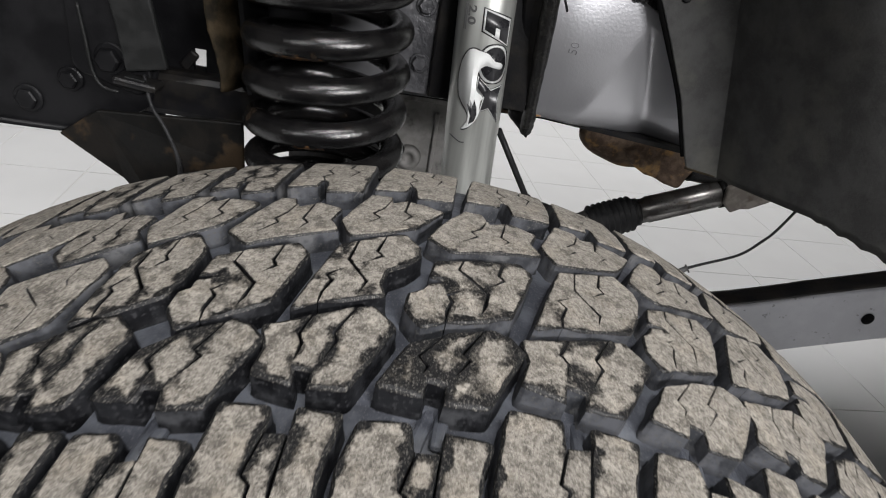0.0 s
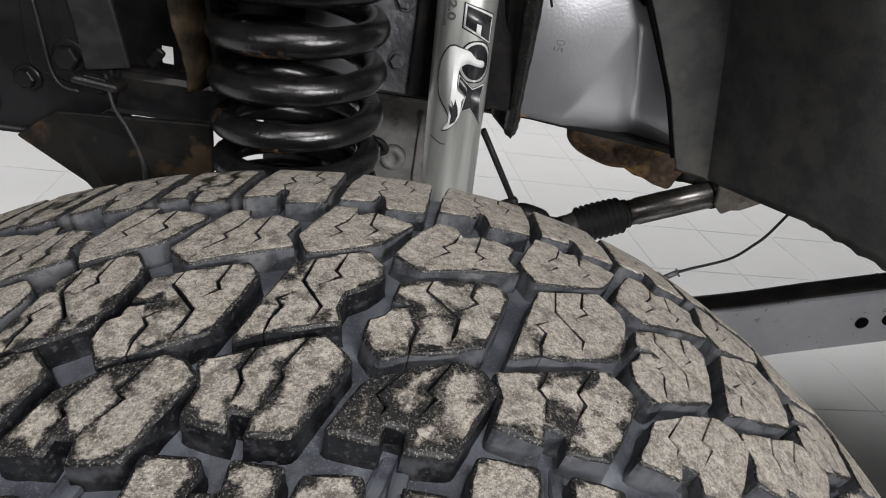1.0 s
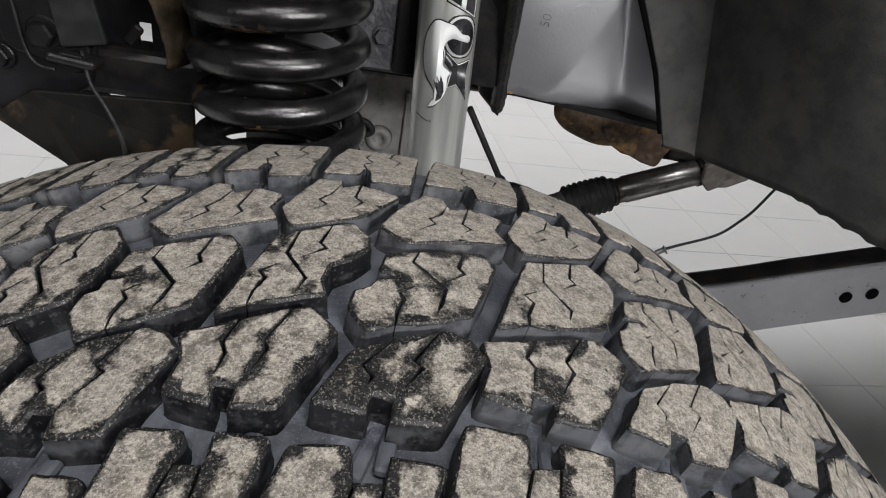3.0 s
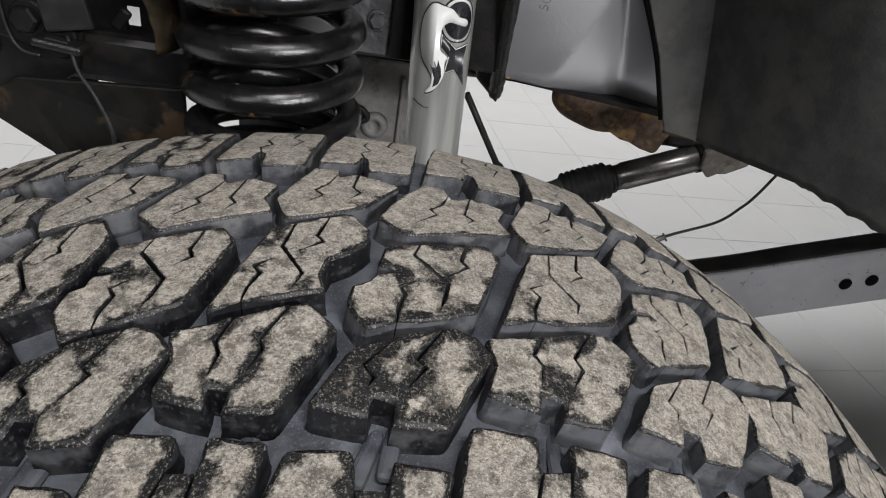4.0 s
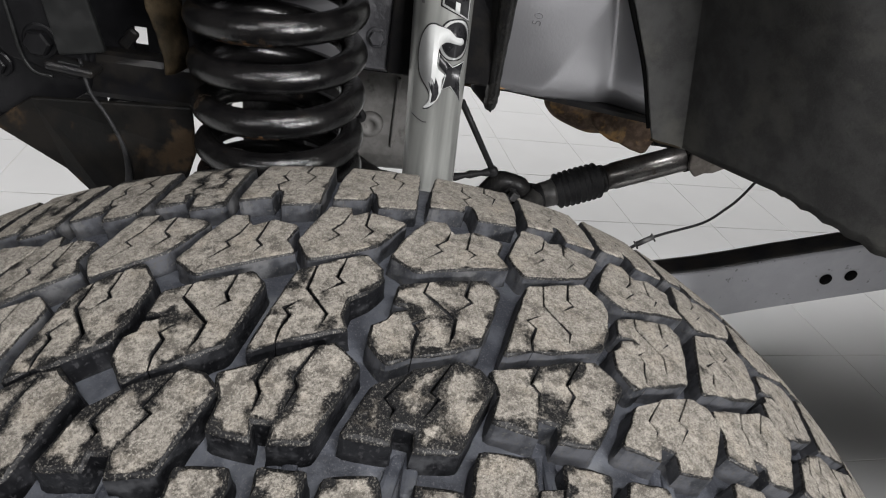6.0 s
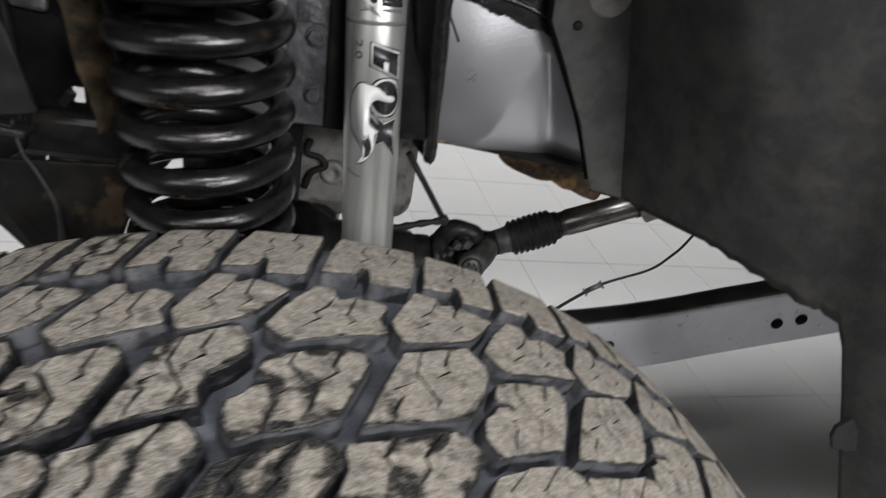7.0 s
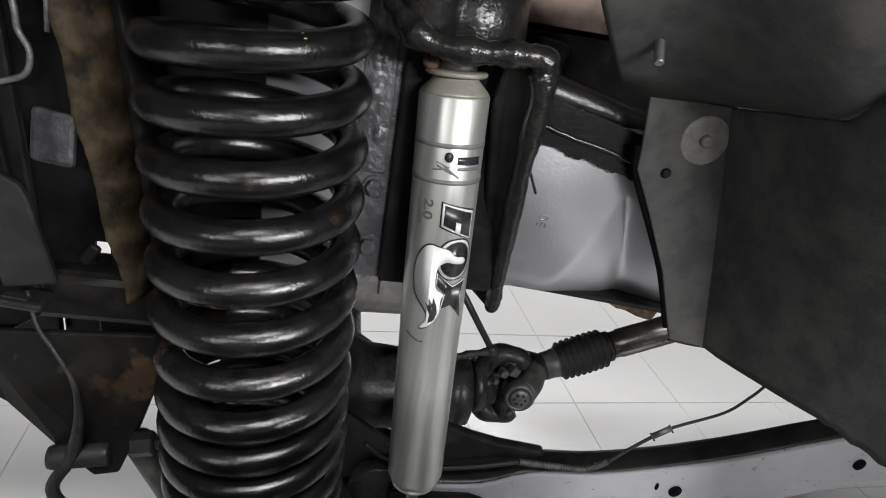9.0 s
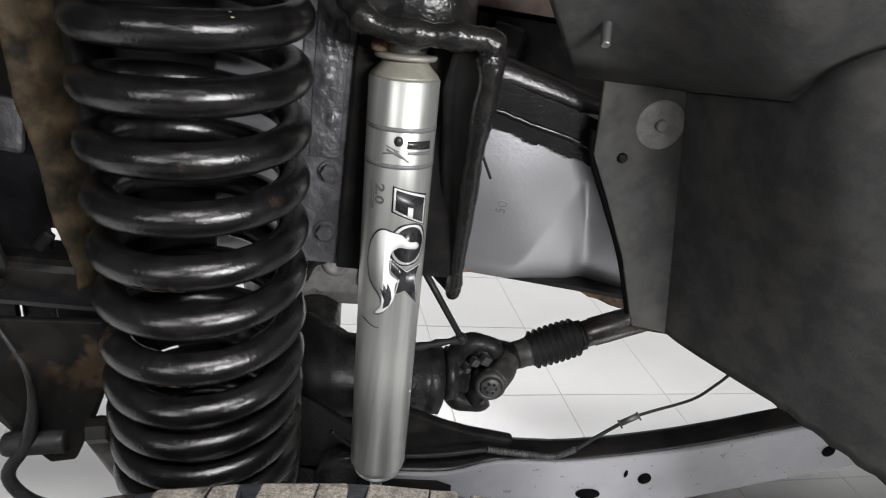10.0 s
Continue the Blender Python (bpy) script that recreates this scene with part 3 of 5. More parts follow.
    for k, (x0, y0, x1, y1) in enumerate(((-70, 3385, 30, 3345), (-95, 3320, -20, 3330), (-60, 3355, 60, 3300), (-20, 3365, 85, 3290), (0, 3345, 110, 3268))):
        w = 5 + 2 * (k % 3)
        patch("label_spray", [(0.0001 * x, 0.0001 * y) for x, y in ((x0, y0 - w), (x1, y1 - w), (x1 + 4, y1 + w), (x0, y0 + w))], M_GREYINK, 0.0005)
    # large maker's mark down the tube: outlined plain shapes
    def outlined(name, pts, cx, cy, mat=M_INK, grow=0.0013):
        patch(name + "_edge", [(cx + (x - cx) * (1 + 2.2 * grow / max(abs(x - cx), 0.004)), cy + (y - cy) * (1 + 2.2 * grow / max(abs(y - cy), 0.004))) for x, y in pts], M_INK, 0.00045)
        patch(name + "_rim", [(cx + (x - cx) * (1 + 1.3 * grow / max(abs(x - cx), 0.004)), cy + (y - cy) * (1 + 1.3 * grow / max(abs(y - cy), 0.004))) for x, y in pts], M_WHITE, 0.0006)
        patch(name, pts, mat, 0.00075)

    outlined("mark_block", [(0.0035, 0.2880), (0.0285, 0.2755), (0.0285, 0.2965), (0.0035, 0.3045)], 0.0160, 0.2910)
    patch("mark_block_bar", [(0.0135, 0.2820), (0.0180, 0.2800), (0.0180, 0.2890), (0.0135, 0.2905)], M_WHITE, 0.0009)
    outlined("mark_oval", oval(0.0172, 0.2575, 0.0135, 0.0158), 0.0172, 0.2575)
    outlined("mark_bow", [(0.0110, 0.2265), (0.0085, 0.2130), (0.0160, 0.2160), (0.0300, 0.2000), (0.0255, 0.2230), (0.0290, 0.2370), (0.0165, 0.2330), (0.0035, 0.2450), (0.0035, 0.2350)], 0.0165, 0.2235, grow=0.0007)

    def closed(pts, n=5):
        """A smooth closed line through points given in tenths of a millimetre round the tube and up from its base."""
        p = [Vector((0.0001 * x, 0.0001 * (y - 74), 0)) for x, y in pts]
        m = len(p)
        return [tuple((0.5 * (2 * p[i] + (p[(i + 1) % m] - p[i - 1]) * t + (2 * p[i - 1] - 5 * p[i] + 4 * p[(i + 1) % m] - p[(i + 2) % m]) * t * t + (3 * p[i] - p[i - 1] - 3 * p[(i + 1) % m] + p[(i + 2) % m]) * t**3))[:2]) for i in range(m) for t in (k / n for k in range(n))]

    plume = [(10, 2765), (-40, 2775), (-90, 2750), (-140, 2660), (-160, 2560), (-162, 2460), (-140, 2340), (-100, 2265), (-60, 2215), (-26, 2150), (-30, 2085), (-76, 2010), (-15, 2030), (44, 2100), (76, 2185), (74, 2290), (95, 2335), (32, 2390), (20, 2460), (22, 2545), (40, 2600), (90, 2632), (160, 2618), (235, 2604), (262, 2632), (235, 2664), (165, 2680), (100, 2740)]
    cx, cy = sum(p[0] for p in plume) / len(plume), sum(p[1] for p in plume) / len(plume)
    rim = closed([(x + 13 * (x - cx) / math.hypot(x - cx, y - cy), y + 13 * (y - cy) / math.hypot(x - cx, y - cy)) for x, y in plume[:13]] + plume[13:])
    patch("mark_plume_edge", rim, M_INK, 0.0010)
    patch("mark_plume", closed(plume), M_WHITE, 0.00125)
    patch("mark_plume_tip", [(0.0001 * x, 0.0001 * (y - 74)) for x, y in ((-45, 2263), (-15, 2237), (-18, 2306), (13, 2247), (18, 2311), (48, 2234), (56, 2164), (38, 2100), (-10, 2064), (-2, 2148))], M_INK, 0.00145)
    # size figures, printed sideways
    cu = bpy.data.curves.new("size_figures", "FONT")
    cu.body, cu.size, cu.offset, cu.align_x, cu.align_y = "2.0", 0.0150, 0.0005, "CENTER", "CENTER"
    tmp = new("size_figures", cu)
    me = bpy.data.meshes.new_from_object(tmp.evaluated_get(bpy.context.evaluated_depsgraph_get()))
    bpy.data.objects.remove(tmp)
    bm = bmesh.new()
    bm.from_mesh(me)
    bpy.data.meshes.remove(me)
    for v in bm.verts:
        x, y = v.co.x, v.co.y
        v.co = wrap(-0.0102 + y * 0.72, 0.2992 - x * 0.92, 0.0005)
    part("size_figures", bm, M_FIGURE, t, "printed grey figures", smooth=True)
    for k in range(2):
        patch("label_bar", [(-0.0180 + 0.0020 * k, 0.2860), (-0.0168 + 0.0020 * k, 0.2860), (-0.0168 + 0.0020 * k, 0.3085), (-0.0180 + 0.0020 * k, 0.3085)], M_GREYINK, 0.0005)
    scratch = [wrap(-0.0205, 0.1845, 0.0005), wrap(-0.0130, 0.1815, 0.0006), wrap(-0.0075, 0.1795, 0.0006), wrap(-0.0035, 0.1797, 0.0005)]
    part("scratch", sweep(scratch, 0.0005, 5), M_INK, t, "dark hairline scratch")
    return t


shock_absorber()


# ---- fender liner ----
def fender_liner():
    t = thing("fender_liner", (0.30, 0.65, 0.77), "dark grey felted plastic wheel arch liner", "fender liner")
    # flat panel against the frame
    outline = [(0.188, 1.004), (0.212, 1.003), (0.216, 0.975), (0.220, 0.940), (0.244, 0.900), (0.275, 0.845), (0.302, 0.782), (0.308, 0.770), (0.352, 0.764), (0.322, 0.862), (0.292, 0.985), (0.288, 1.004)]
    part("flat_panel", plate(outline, 0.004, 0.0012, lambda u, v, w: (u, 0.646 + w, v)), M_LINER, t)
    # side sheet that turns round behind the tyre
    plan = curve_points([(0.0, 0.651), (0.018, 0.60), (0.048, 0.531), (0.090, 0.462), (0.122, 0.41), (0.19, 0.25), (0.24, 0.05)], 6)

    # the sheet's upper line stays close behind the flat panel before it turns out
    crest = [Vector((0.10 * (0.651 - p[1]) + 1.0 * max(0.0, 0.49 - p[1]) - 0.45 * max(0.0, 0.35 - p[1]), p[1], 0)) for p in plan]

    def crease(y):
        d = 0.645 - y
        return 1.004 + 0.16 * d + 0.75 * max(0.0, d - 0.12) + 0.15 * max(0.0, d - 0.3)

    def side(s, q):
        k = s * (len(plan) - 1)
        i = min(int(k), len(plan) - 2)
        p = plan[i].lerp(plan[i + 1], k - i)
        y = p[1]
        fold = crest[i].lerp(crest[i + 1], k - i)
        low = 0.768 + 0.012 * max(0.0, 1 - abs(y - 0.531) / 0.10)
        if y < 0.44:
            low = 0.775 - 0.35 * (0.44 - y) - 4.5 * max(0.0, 0.418 - y)
        low += 0.0016 * math.sin(330 * y) if 0.40 < y < 0.53 else 0
        low = max(low, 0.42)
        z = low + q * (crease(y) - low)
        return (0.345 - 0.25 * (z - 0.775) + p[0] + (fold[0] - p[0]) * min(1.0, q * 1.1) ** 1.5, y, z)

    part("side_sheet", sheet(side, 70, 30, 0.004, -1), M_LINER, t)

    def top(s, q):
        y = 0.646 - q * 0.54
        d = 0.645 - y
        right = 0.345 - 0.25 * (crease(y) - 0.775) + 0.10 * d + 1.0 * max(0.0, 0.49 - y) - 0.45 * max(0.0, 0.35 - y) + 0.004
        g = max(0.0, (s - 0.25) / 0.75)
        z = (1.003 + d / 1.05) * (1 - g * g * (3 - 2 * g)) + (crease(y) + 0.001) * g * g * (3 - 2 * g)
        left = 0.188 - 0.62 * min(y - 0.646, 0) * -1.6 * 0.9 if y > 0.58 else 0.188 - 0.0589 - 0.5 * (0.58 - y)
        return (left + s * (right - left), y, z)

    part("arch_top", sheet(top, 30, 24, 0.004, 1), M_LINER, t)
    w = part("washer", lathe([(0.004, 0), (0.0215, 0), (0.0215, 0.0015), (0.0205, 0.0022), (0.004, 0.0022)], (0.271, 0.6475, 0.973), (0, -1, 0), 40), M_WASHER, t, "dull grey plastic washer")
    part("rivet", lathe([(0.001, 0.002), (0.0052, 0.002), (0.0052, 0.006), (0.004, 0.0075)], (0.271, 0.6475, 0.973), (0, -1, 0), 20), M_WASHER, w)
    part("screw", lathe([(0.001, 0.0), (0.0048, 0.0), (0.0048, 0.003), (0.003, 0.005)], (0.246, 0.6475, 0.9406), (0, -1, 0), 8), M_BLACK, t)
    part("stud", sweep([(0.1850 - 0.0001 * i, 0.600 - 0.00085 * i, 1.0500 - 0.0010 * i) for i in range(17)], lambda q: 0.0038 - 0.0006 * q + (0.0005 if round(16 * q) % 2 else -0.0003), 12), M_STEEL, t, "bare threaded steel stud")
    part("scuff", plate([(0.262, 0.952), (0.278, 0.954), (0.281, 0.935), (0.276, 0.918), (0.268, 0.921), (0.264, 0.935)], 0.001, 0.0004, lambda u, v, q: (u, 0.6472 + q, v)), M_WASHER, t, "pale scuffed patch")
    part("push_clip", plate([(-0.012, 0.004), (-0.004, 0.016), (0.006, 0.006), (0.004, -0.018), (-0.005, -0.020), (-0.011, -0.008)], 0.004, 0.001, lambda u, v, w: (0.490 + u, 0.384 + w - 0.3 * u, 0.681 + v)), M_RUBBER, t, "black plastic clip on the edge")
    part("clip_film", plate([(0.004, 0.002), (0.013, -0.006), (0.018, -0.016), (0.004, -0.021)], 0.0015, 0.0004, lambda u, v, w: (0.490 + u, 0.386 + w - 0.3 * u, 0.681 + v)), M_RUBBER, t, "grey dusty flap beside the clip")
    part("torn_curl", sweep(curve_points([(0.395, 0.530, 0.781), (0.399, 0.526, 0.7765), (0.4035, 0.524, 0.778), (0.402, 0.525, 0.7825)], 5), lambda q: 0.0016 - 0.0008 * q, 8), M_WASHER, t, "pale torn curl of the edge")
    part("panel_lip", sweep(curve_points([(0.306, 0.647, 0.7715), (0.33, 0.647, 0.768), (0.351, 0.648, 0.766)], 4), 0.0016, 8), M_BROWN, t)
    # shade of the gap between panel and rail, put in as a black strip
    part("edge_gap_shade", sweep(curve_points([(0.2165, 0.6515, 0.960), (0.2205, 0.6515, 0.938), (0.2435, 0.6515, 0.898), (0.2740, 0.6515, 0.845), (0.3010, 0.6515, 0.783)], 5), lambda q: 0.0034 - 0.0006 * q, 10), M_HOLE, t, "black strip for the shade in the gap at the panel's edge")
    return t


fender_liner()


# ---- axle, drive shaft and radius arm ----
def front_axle():
    t = thing("front_axle", (0.05, 0.80, 0.50), "black oily front axle housing under the truck", "axle")
    part("pinion_housing", lathe([(0.02, -0.05), (0.082, -0.05), (0.080, -0.01), (0.068, 0.012), (0.064, 0.02), (0.058, 0.03), (0.052, 0.10), (0.050, 0.145), (0.045, 0.15), (0.047, 0.155), (0.047, 0.172), (0.038, 0.176), (0.02, 0.178)], (-0.012, 0.827, 0.543), (1, 0.02, 0.0), 40), M_IRON, t)
    part("axle_tube", sweep([(-0.03, 0.55, 0.44), (-0.03, 0.95, 0.455), (-0.04, 1.30, 0.40), (-0.05, 1.7, 0.33)], 0.048, 28), M_IRON, t)
    part("differential", lathe([(0.05, -0.09), (0.10, -0.06), (0.118, 0.0), (0.10, 0.06), (0.05, 0.09)], (-0.04, 0.92, 0.435), (0.2, 1, 0), 32), M_IRON, t)
    part("gusset", plate([(-0.04, 0.50), (0.10, 0.505), (0.06, 0.555), (0.0, 0.60), (-0.04, 0.62)], 0.008, 0.002, lambda u, v, w: (u, 0.70 + w, v)), M_IRON, t)
    # spring seat and bracket behind the coil
    part("spring_seat", lathe([(0.02, 0), (0.078, 0.0), (0.082, 0.006), (0.078, 0.012), (0.05, 0.016), (0.045, 0.04), (0.02, 0.04)], (-0.062, 0.553, 0.585), (0, 0, 1), 36), M_IRON, t)
    part("seat_bracket", plate([(-0.121, 0.42), (-0.012, 0.42), (-0.016, 0.60), (-0.030, 0.655), (-0.066, 0.70), (-0.085, 0.79), (-0.134, 0.79), (-0.134, 0.70), (-0.124, 0.69)], 0.012, 0.003, lambda u, v, w: (u, 0.650 + w, v)), M_IRON, t)
    return t


front_axle()


def gearbox_pan():
    t = thing("gearbox_pan", (0.0, 1.15, 0.45), "dull grey cast gearbox pan behind the axle", "gearbox")
    part("pan", block((0.34, 0.34, 0.30), (-0.02, 1.32, 0.585), (0, 0, 4), 0.045, segments=4), M_CASTGREY, t)
    part("pan_rim", block((0.38, 0.38, 0.016), (-0.02, 1.33, 0.665), (0, 0, 4), 0.006), M_CASTGREY, t)
    part("boss", lathe([(0.004, 0), (0.026, 0), (0.024, 0.012), (0.012, 0.016), (0.010, 0.006), (0.001, 0.006)], (-0.006, 1.152, 0.543), (0, -1, 0), 24), M_CASTGREY, t, "round cast boss")
    part("pipe", sweep(curve_points([(-0.050, 1.135, 0.61), (-0.055, 1.13, 0.585), (-0.030, 1.13, 0.577), (-0.020, 1.13, 0.560), (-0.045, 1.13, 0.545), (-0.058, 1.135, 0.51)], 6), 0.006, 10), M_RUBBER, t, "bent dark pipe")
    for x in (-0.14, -0.09, 0.04, 0.09):
        part("rib", block((0.008, 0.014, 0.14), (x, 1.150, 0.57), (0, 0, 4), 0.003), M_CASTGREY, t)
    part("ribbed_boot", lathe([(0.020, 0.0), (0.042, 0.0), (0.046, 0.010), (0.047, 0.052), (0.043, 0.055), (0.047, 0.060), (0.047, 0.066), (0.042, 0.069), (0.045, 0.074), (0.045, 0.079), (0.039, 0.083), (0.020, 0.084)], (-0.104, 1.088, 0.413), (0.04, -0.02, 1.0), 36), M_RUBBER, t, "ribbed black rubber boot")
    part("breather_hose", sweep(curve_points([(-0.101, 1.086, 0.493), (-0.098, 1.088, 0.59), (-0.098, 1.090, 0.70), (-0.102, 1.098, 0.82), (-0.106, 1.100, 1.16)], 6), 0.038, 24), M_RUBBER, t, "thick black hose")
    part("support", block((0.06, 0.06, 0.60), (-0.02, 1.36, 0.88), (0, 0, 0), 0.01), M_IRON, t)
    return t


gearbox_pan()


def drive_shaft():
    joint, tube0, end = Vector((0.215, 0.805, 0.575)), Vector((0.352, 0.826, 0.638)), Vector((0.468, 0.838, 0.682))
    deeper = Matrix.Translation((0, 0.027, -0.0165))
    ax = (end - tube0).normalized()
    t = thing("front_drive_shaft", joint, "dark steel drive shaft with universal joint and ribbed boot", "drive shaft")
    # flange yoke on the axle side: a hub with two curved ears
    bm = lathe([(0.012, 0), (0.034, 0.0), (0.038, 0.004), (0.036, 0.014), (0.024, 0.022), (0.01, 0.024)], (0.164, 0.803, 0.572), (1, 0.03, 0.05), 28)
    for s in (-1, 1):
        sweep(curve_points([(0.176, 0.803, 0.574 + s * 0.016), (0.181, 0.803, 0.576 + s * 0.036), (0.196, 0.801, 0.578 + s * 0.050), (0.220, 0.799, 0.577 + s * 0.049), (0.232, 0.799, 0.576 + s * 0.040)], 5), lambda q: 0.0165 - 0.004 * q + 0.0008 * math.sin(17 * q), 14, bm)
    part("flange_yoke", bm, M_IRON, t, "rough black forged yoke")
    for x, z, w in ((0.199, 0.613, 0.011), (0.213, 0.617, 0.013), (0.190, 0.600, 0.008)):
        part("strap_bolt", block((w, 0.012, w), (x, 0.779, z), (0, 25, 15), 0.002), M_CAPMETAL, t)
    part("bearing_strap", sweep(curve_points([(0.190, 0.786, 0.602), (0.181, 0.784, 0.588), (0.178, 0.784, 0.570), (0.184, 0.784, 0.553)], 5), 0.005, 10, flat=0.6), M_CAPMETAL, t)
    # shaft yoke with the round bearing cap facing out
    bm = sweep(curve_points([(0.262, 0.808, 0.607), (0.250, 0.800, 0.603), (0.240, 0.782, 0.598), (0.228, 0.768, 0.593)], 5), lambda q: 0.0165 + 0.0025 * q, 18)
    sweep(curve_points([(0.262, 0.808, 0.607), (0.248, 0.822, 0.600), (0.232, 0.840, 0.588), (0.220, 0.846, 0.580)], 5), lambda q: 0.0165 + 0.005 * q, 16, bm)
    part("shaft_yoke", bm, M_SHAFT, t, "grey forged yoke")
    part("yoke_eye", lathe([(0.010, 0), (0.0190, 0.0), (0.0205, 0.003), (0.0205, 0.016), (0.0185, 0.019), (0.0150, 0.0195), (0.0145, 0.017), (0.004, 0.017)], (0.2225, 0.771, 0.5905), (-0.10, -1, 0.12), 32), M_SHAFT, t)
    cap = part("bearing_cap", lathe([(0.004, 0), (0.0138, 0), (0.0138, 0.004), (0.0120, 0.0058), (0.004, 0.0055)], (0.2208, 0.755, 0.5925), (-0.10, -1, 0.12), 30), M_CAPMETAL, t, "worn steel bearing cap")
    for k in range(6):
        g = 2 * math.pi * k / 6
        part("grease_dimple", lathe([(0.001, 0), (0.0022, 0), (0.0016, 0.0010)], (0.2203 + 0.0072 * math.cos(g), 0.7493 + 0.0005 * math.sin(g), 0.593 + 0.0072 * math.sin(g)), (-0.10, -1, 0.12), 10), M_IRON, cap)
    part("joint_cross", sweep([(0.216, 0.803, 0.530), (0.213, 0.803, 0.625)], 0.017, 14), M_IRON, t)
    part("yoke_web", block((0.030, 0.034, 0.062), (0.192, 0.808, 0.576), (0, 0, 0), 0.008), M_IRON, t)
    part("joint_pin", sweep([(0.216, 0.765, 0.590), (0.214, 0.845, 0.575)], 0.013, 14), M_IRON, t)
    # ribbed boot
    start = Vector((0.252, 0.807, 0.604))
    ln = (tube0 - start).length
    d = (tube0 - start).normalized()
    prof = [(0.012, 0), (0.0190, 0.0), (0.0190, 0.030), (0.0215, 0.032)]
    ribs = 8
    for k in range(ribs):
        h, w = 0.034 + (ln - 0.037) * k / ribs, (ln - 0.037) / ribs
        top = 0.0270 + 0.0012 * math.sin(math.pi * k / ribs)
        prof += [(0.0215, h), (top, h + w * 0.40), (top, h + w * 0.55), (0.0215, h + w * 0.96)]
    prof += [(0.023, ln - 0.003), (0.014, ln)]
    part("boot_neck", lathe([(0.01, 0), (0.0165, 0.0), (0.0178, 0.004), (0.0172, 0.010), (0.0196, 0.012), (0.0196, 0.024), (0.0204, 0.026), (0.0204, 0.031), (0.01, 0.031)], start, d, 32), M_SHAFT, t, "grey steel slip yoke neck")
    part("rubber_boot", lathe(prof, start, d, 36), M_RUBBER, t, "ribbed black rubber boot")
    part("clamp_band", lathe([(0.02, 0), (0.0215, 0), (0.0215, 0.006), (0.02, 0.006)], tube0, ax, 30), M_IRON, t)
    part("tube", lathe([(0.010, 0.0), (0.0190, 0.0), (0.0190, 0.018), (0.0205, 0.020), (0.0205, 0.30), (0.01, 0.30)], tube0, ax, 32), M_TUBE, t, "dark steel tube with rust on its top")
    part("end_band", lathe([(0.019, 0), (0.0222, 0), (0.0222, 0.010), (0.019, 0.010)], tube0 + ax * 0.130, ax, 30), M_DIRTY, t)
    part("end_bracket", plate([(0.470, 0.706), (0.474, 0.680), (0.488, 0.667), (0.500, 0.675), (0.513, 0.677), (0.540, 0.693), (0.55, 0.715), (0.504, 0.722)], 0.010, 0.003, lambda u, v, w: (u, 0.808 + w, v), segments=2), M_BRACKET, t, "dull brown-grey bracket")
    t.matrix_basis = deeper @ t.matrix_basis
    return t


drive_shaft()


def arm_line(x):
    """Height of the radius arm's upper edge."""
    d = min(max(x - 0.30, 0.0), 0.26)
    bend = 1 / (1 + math.exp((x - 0.19) / 0.014))
    return 0.548 + 0.13 * d + 0.42 * d * d + 0.30 * max(0.0, x - 0.56) - 0.026 * bend


def radius_arm():
    t = thing("radius_arm", (0.10, 0.69, 0.47), "grey painted box-section radius arm with round holes", "suspension arm")
    tops = [(0.06 + 0.02 * i, arm_line(0.06 + 0.02 * i)) for i in range(46)]
    lows = [(x, z - 0.090) for x, z in tops]
    part("side_plate", plate(tops + lows[::-1], 0.006, 0.0025, lambda u, v, w: (u, 0.683 + 0.02 * (u - 0.41) * 1.2 + w, v)), M_GREYARM, t, "scuffed light grey side")
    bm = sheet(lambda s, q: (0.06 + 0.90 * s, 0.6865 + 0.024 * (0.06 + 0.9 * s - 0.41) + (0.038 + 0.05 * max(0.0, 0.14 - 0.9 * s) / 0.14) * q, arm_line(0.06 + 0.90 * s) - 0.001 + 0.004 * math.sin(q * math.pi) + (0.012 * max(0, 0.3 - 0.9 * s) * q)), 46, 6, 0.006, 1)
    # upper face near black, against the light grey of the side plate
    part("top_plate", bm, M_ARMTOP, t, "near-black upper face, darker than the side plate")
    for x, z, r, sq in ((0.413, 0.529, 0.0085, 0), (0.648, 0.587, 0.0085, 0), (0.682, 0.597, 0.0085, 0), (0.345, 0.500, 0.010, 1), (0.386, 0.536, 0.003, 1)):
        prof = [(0.0005, 0), (r, 0), (r, 0.0015), (0.0005, 0.0015)]
        bm = lathe(prof, (x, 0.6828 + 0.024 * (x - 0.41), z), (0, -1, 0), 24)
        if sq:
            for v in bm.verts:
                v.co.x = x + (v.co.x - x) * (1.6 if r > 0.005 else 0.7)
                v.co.z = z + (v.co.z - z) * (0.8 if r > 0.005 else 1.8)
        part("hole", bm, M_HOLE, t, "dark open hole")
    dirt = [(0.055, arm_line(0.055) - 0.004), (0.10, arm_line(0.10) - 0.004), (0.150, arm_line(0.150) - 0.006), (0.168, arm_line(0.168) - 0.016), (0.172, arm_line(0.17) - 0.05), (0.160, arm_line(0.16) - 0.086), (0.055, arm_line(0.055) - 0.086)]
    part("end_plate", plate(dirt, 0.003, 0.001, lambda u, v, w: (u, 0.6715 + 0.024 * (u - 0.17) + w, v)), M_DIRTY, t, "dirt-caked dark end plate")
    part("arm_bracket", plate([(0.085, 0.530), (0.240, 0.530), (0.240, 0.562), (0.215, 0.566), (0.183, 0.5705), (0.150, 0.579), (0.104, 0.596), (0.085, 0.600)], 0.014, 0.004, lambda u, v, w: (u, 0.700 + w, v)), M_ARMTOP, t, "black welded arm bracket")
    part("arm_end_bush", lathe([(0.02, 0), (0.036, 0), (0.038, 0.004), (0.038, 0.07), (0.02, 0.07)], (0.045, 0.68, 0.50), (0, 1, 0), 32), M_IRON, t)
    return t


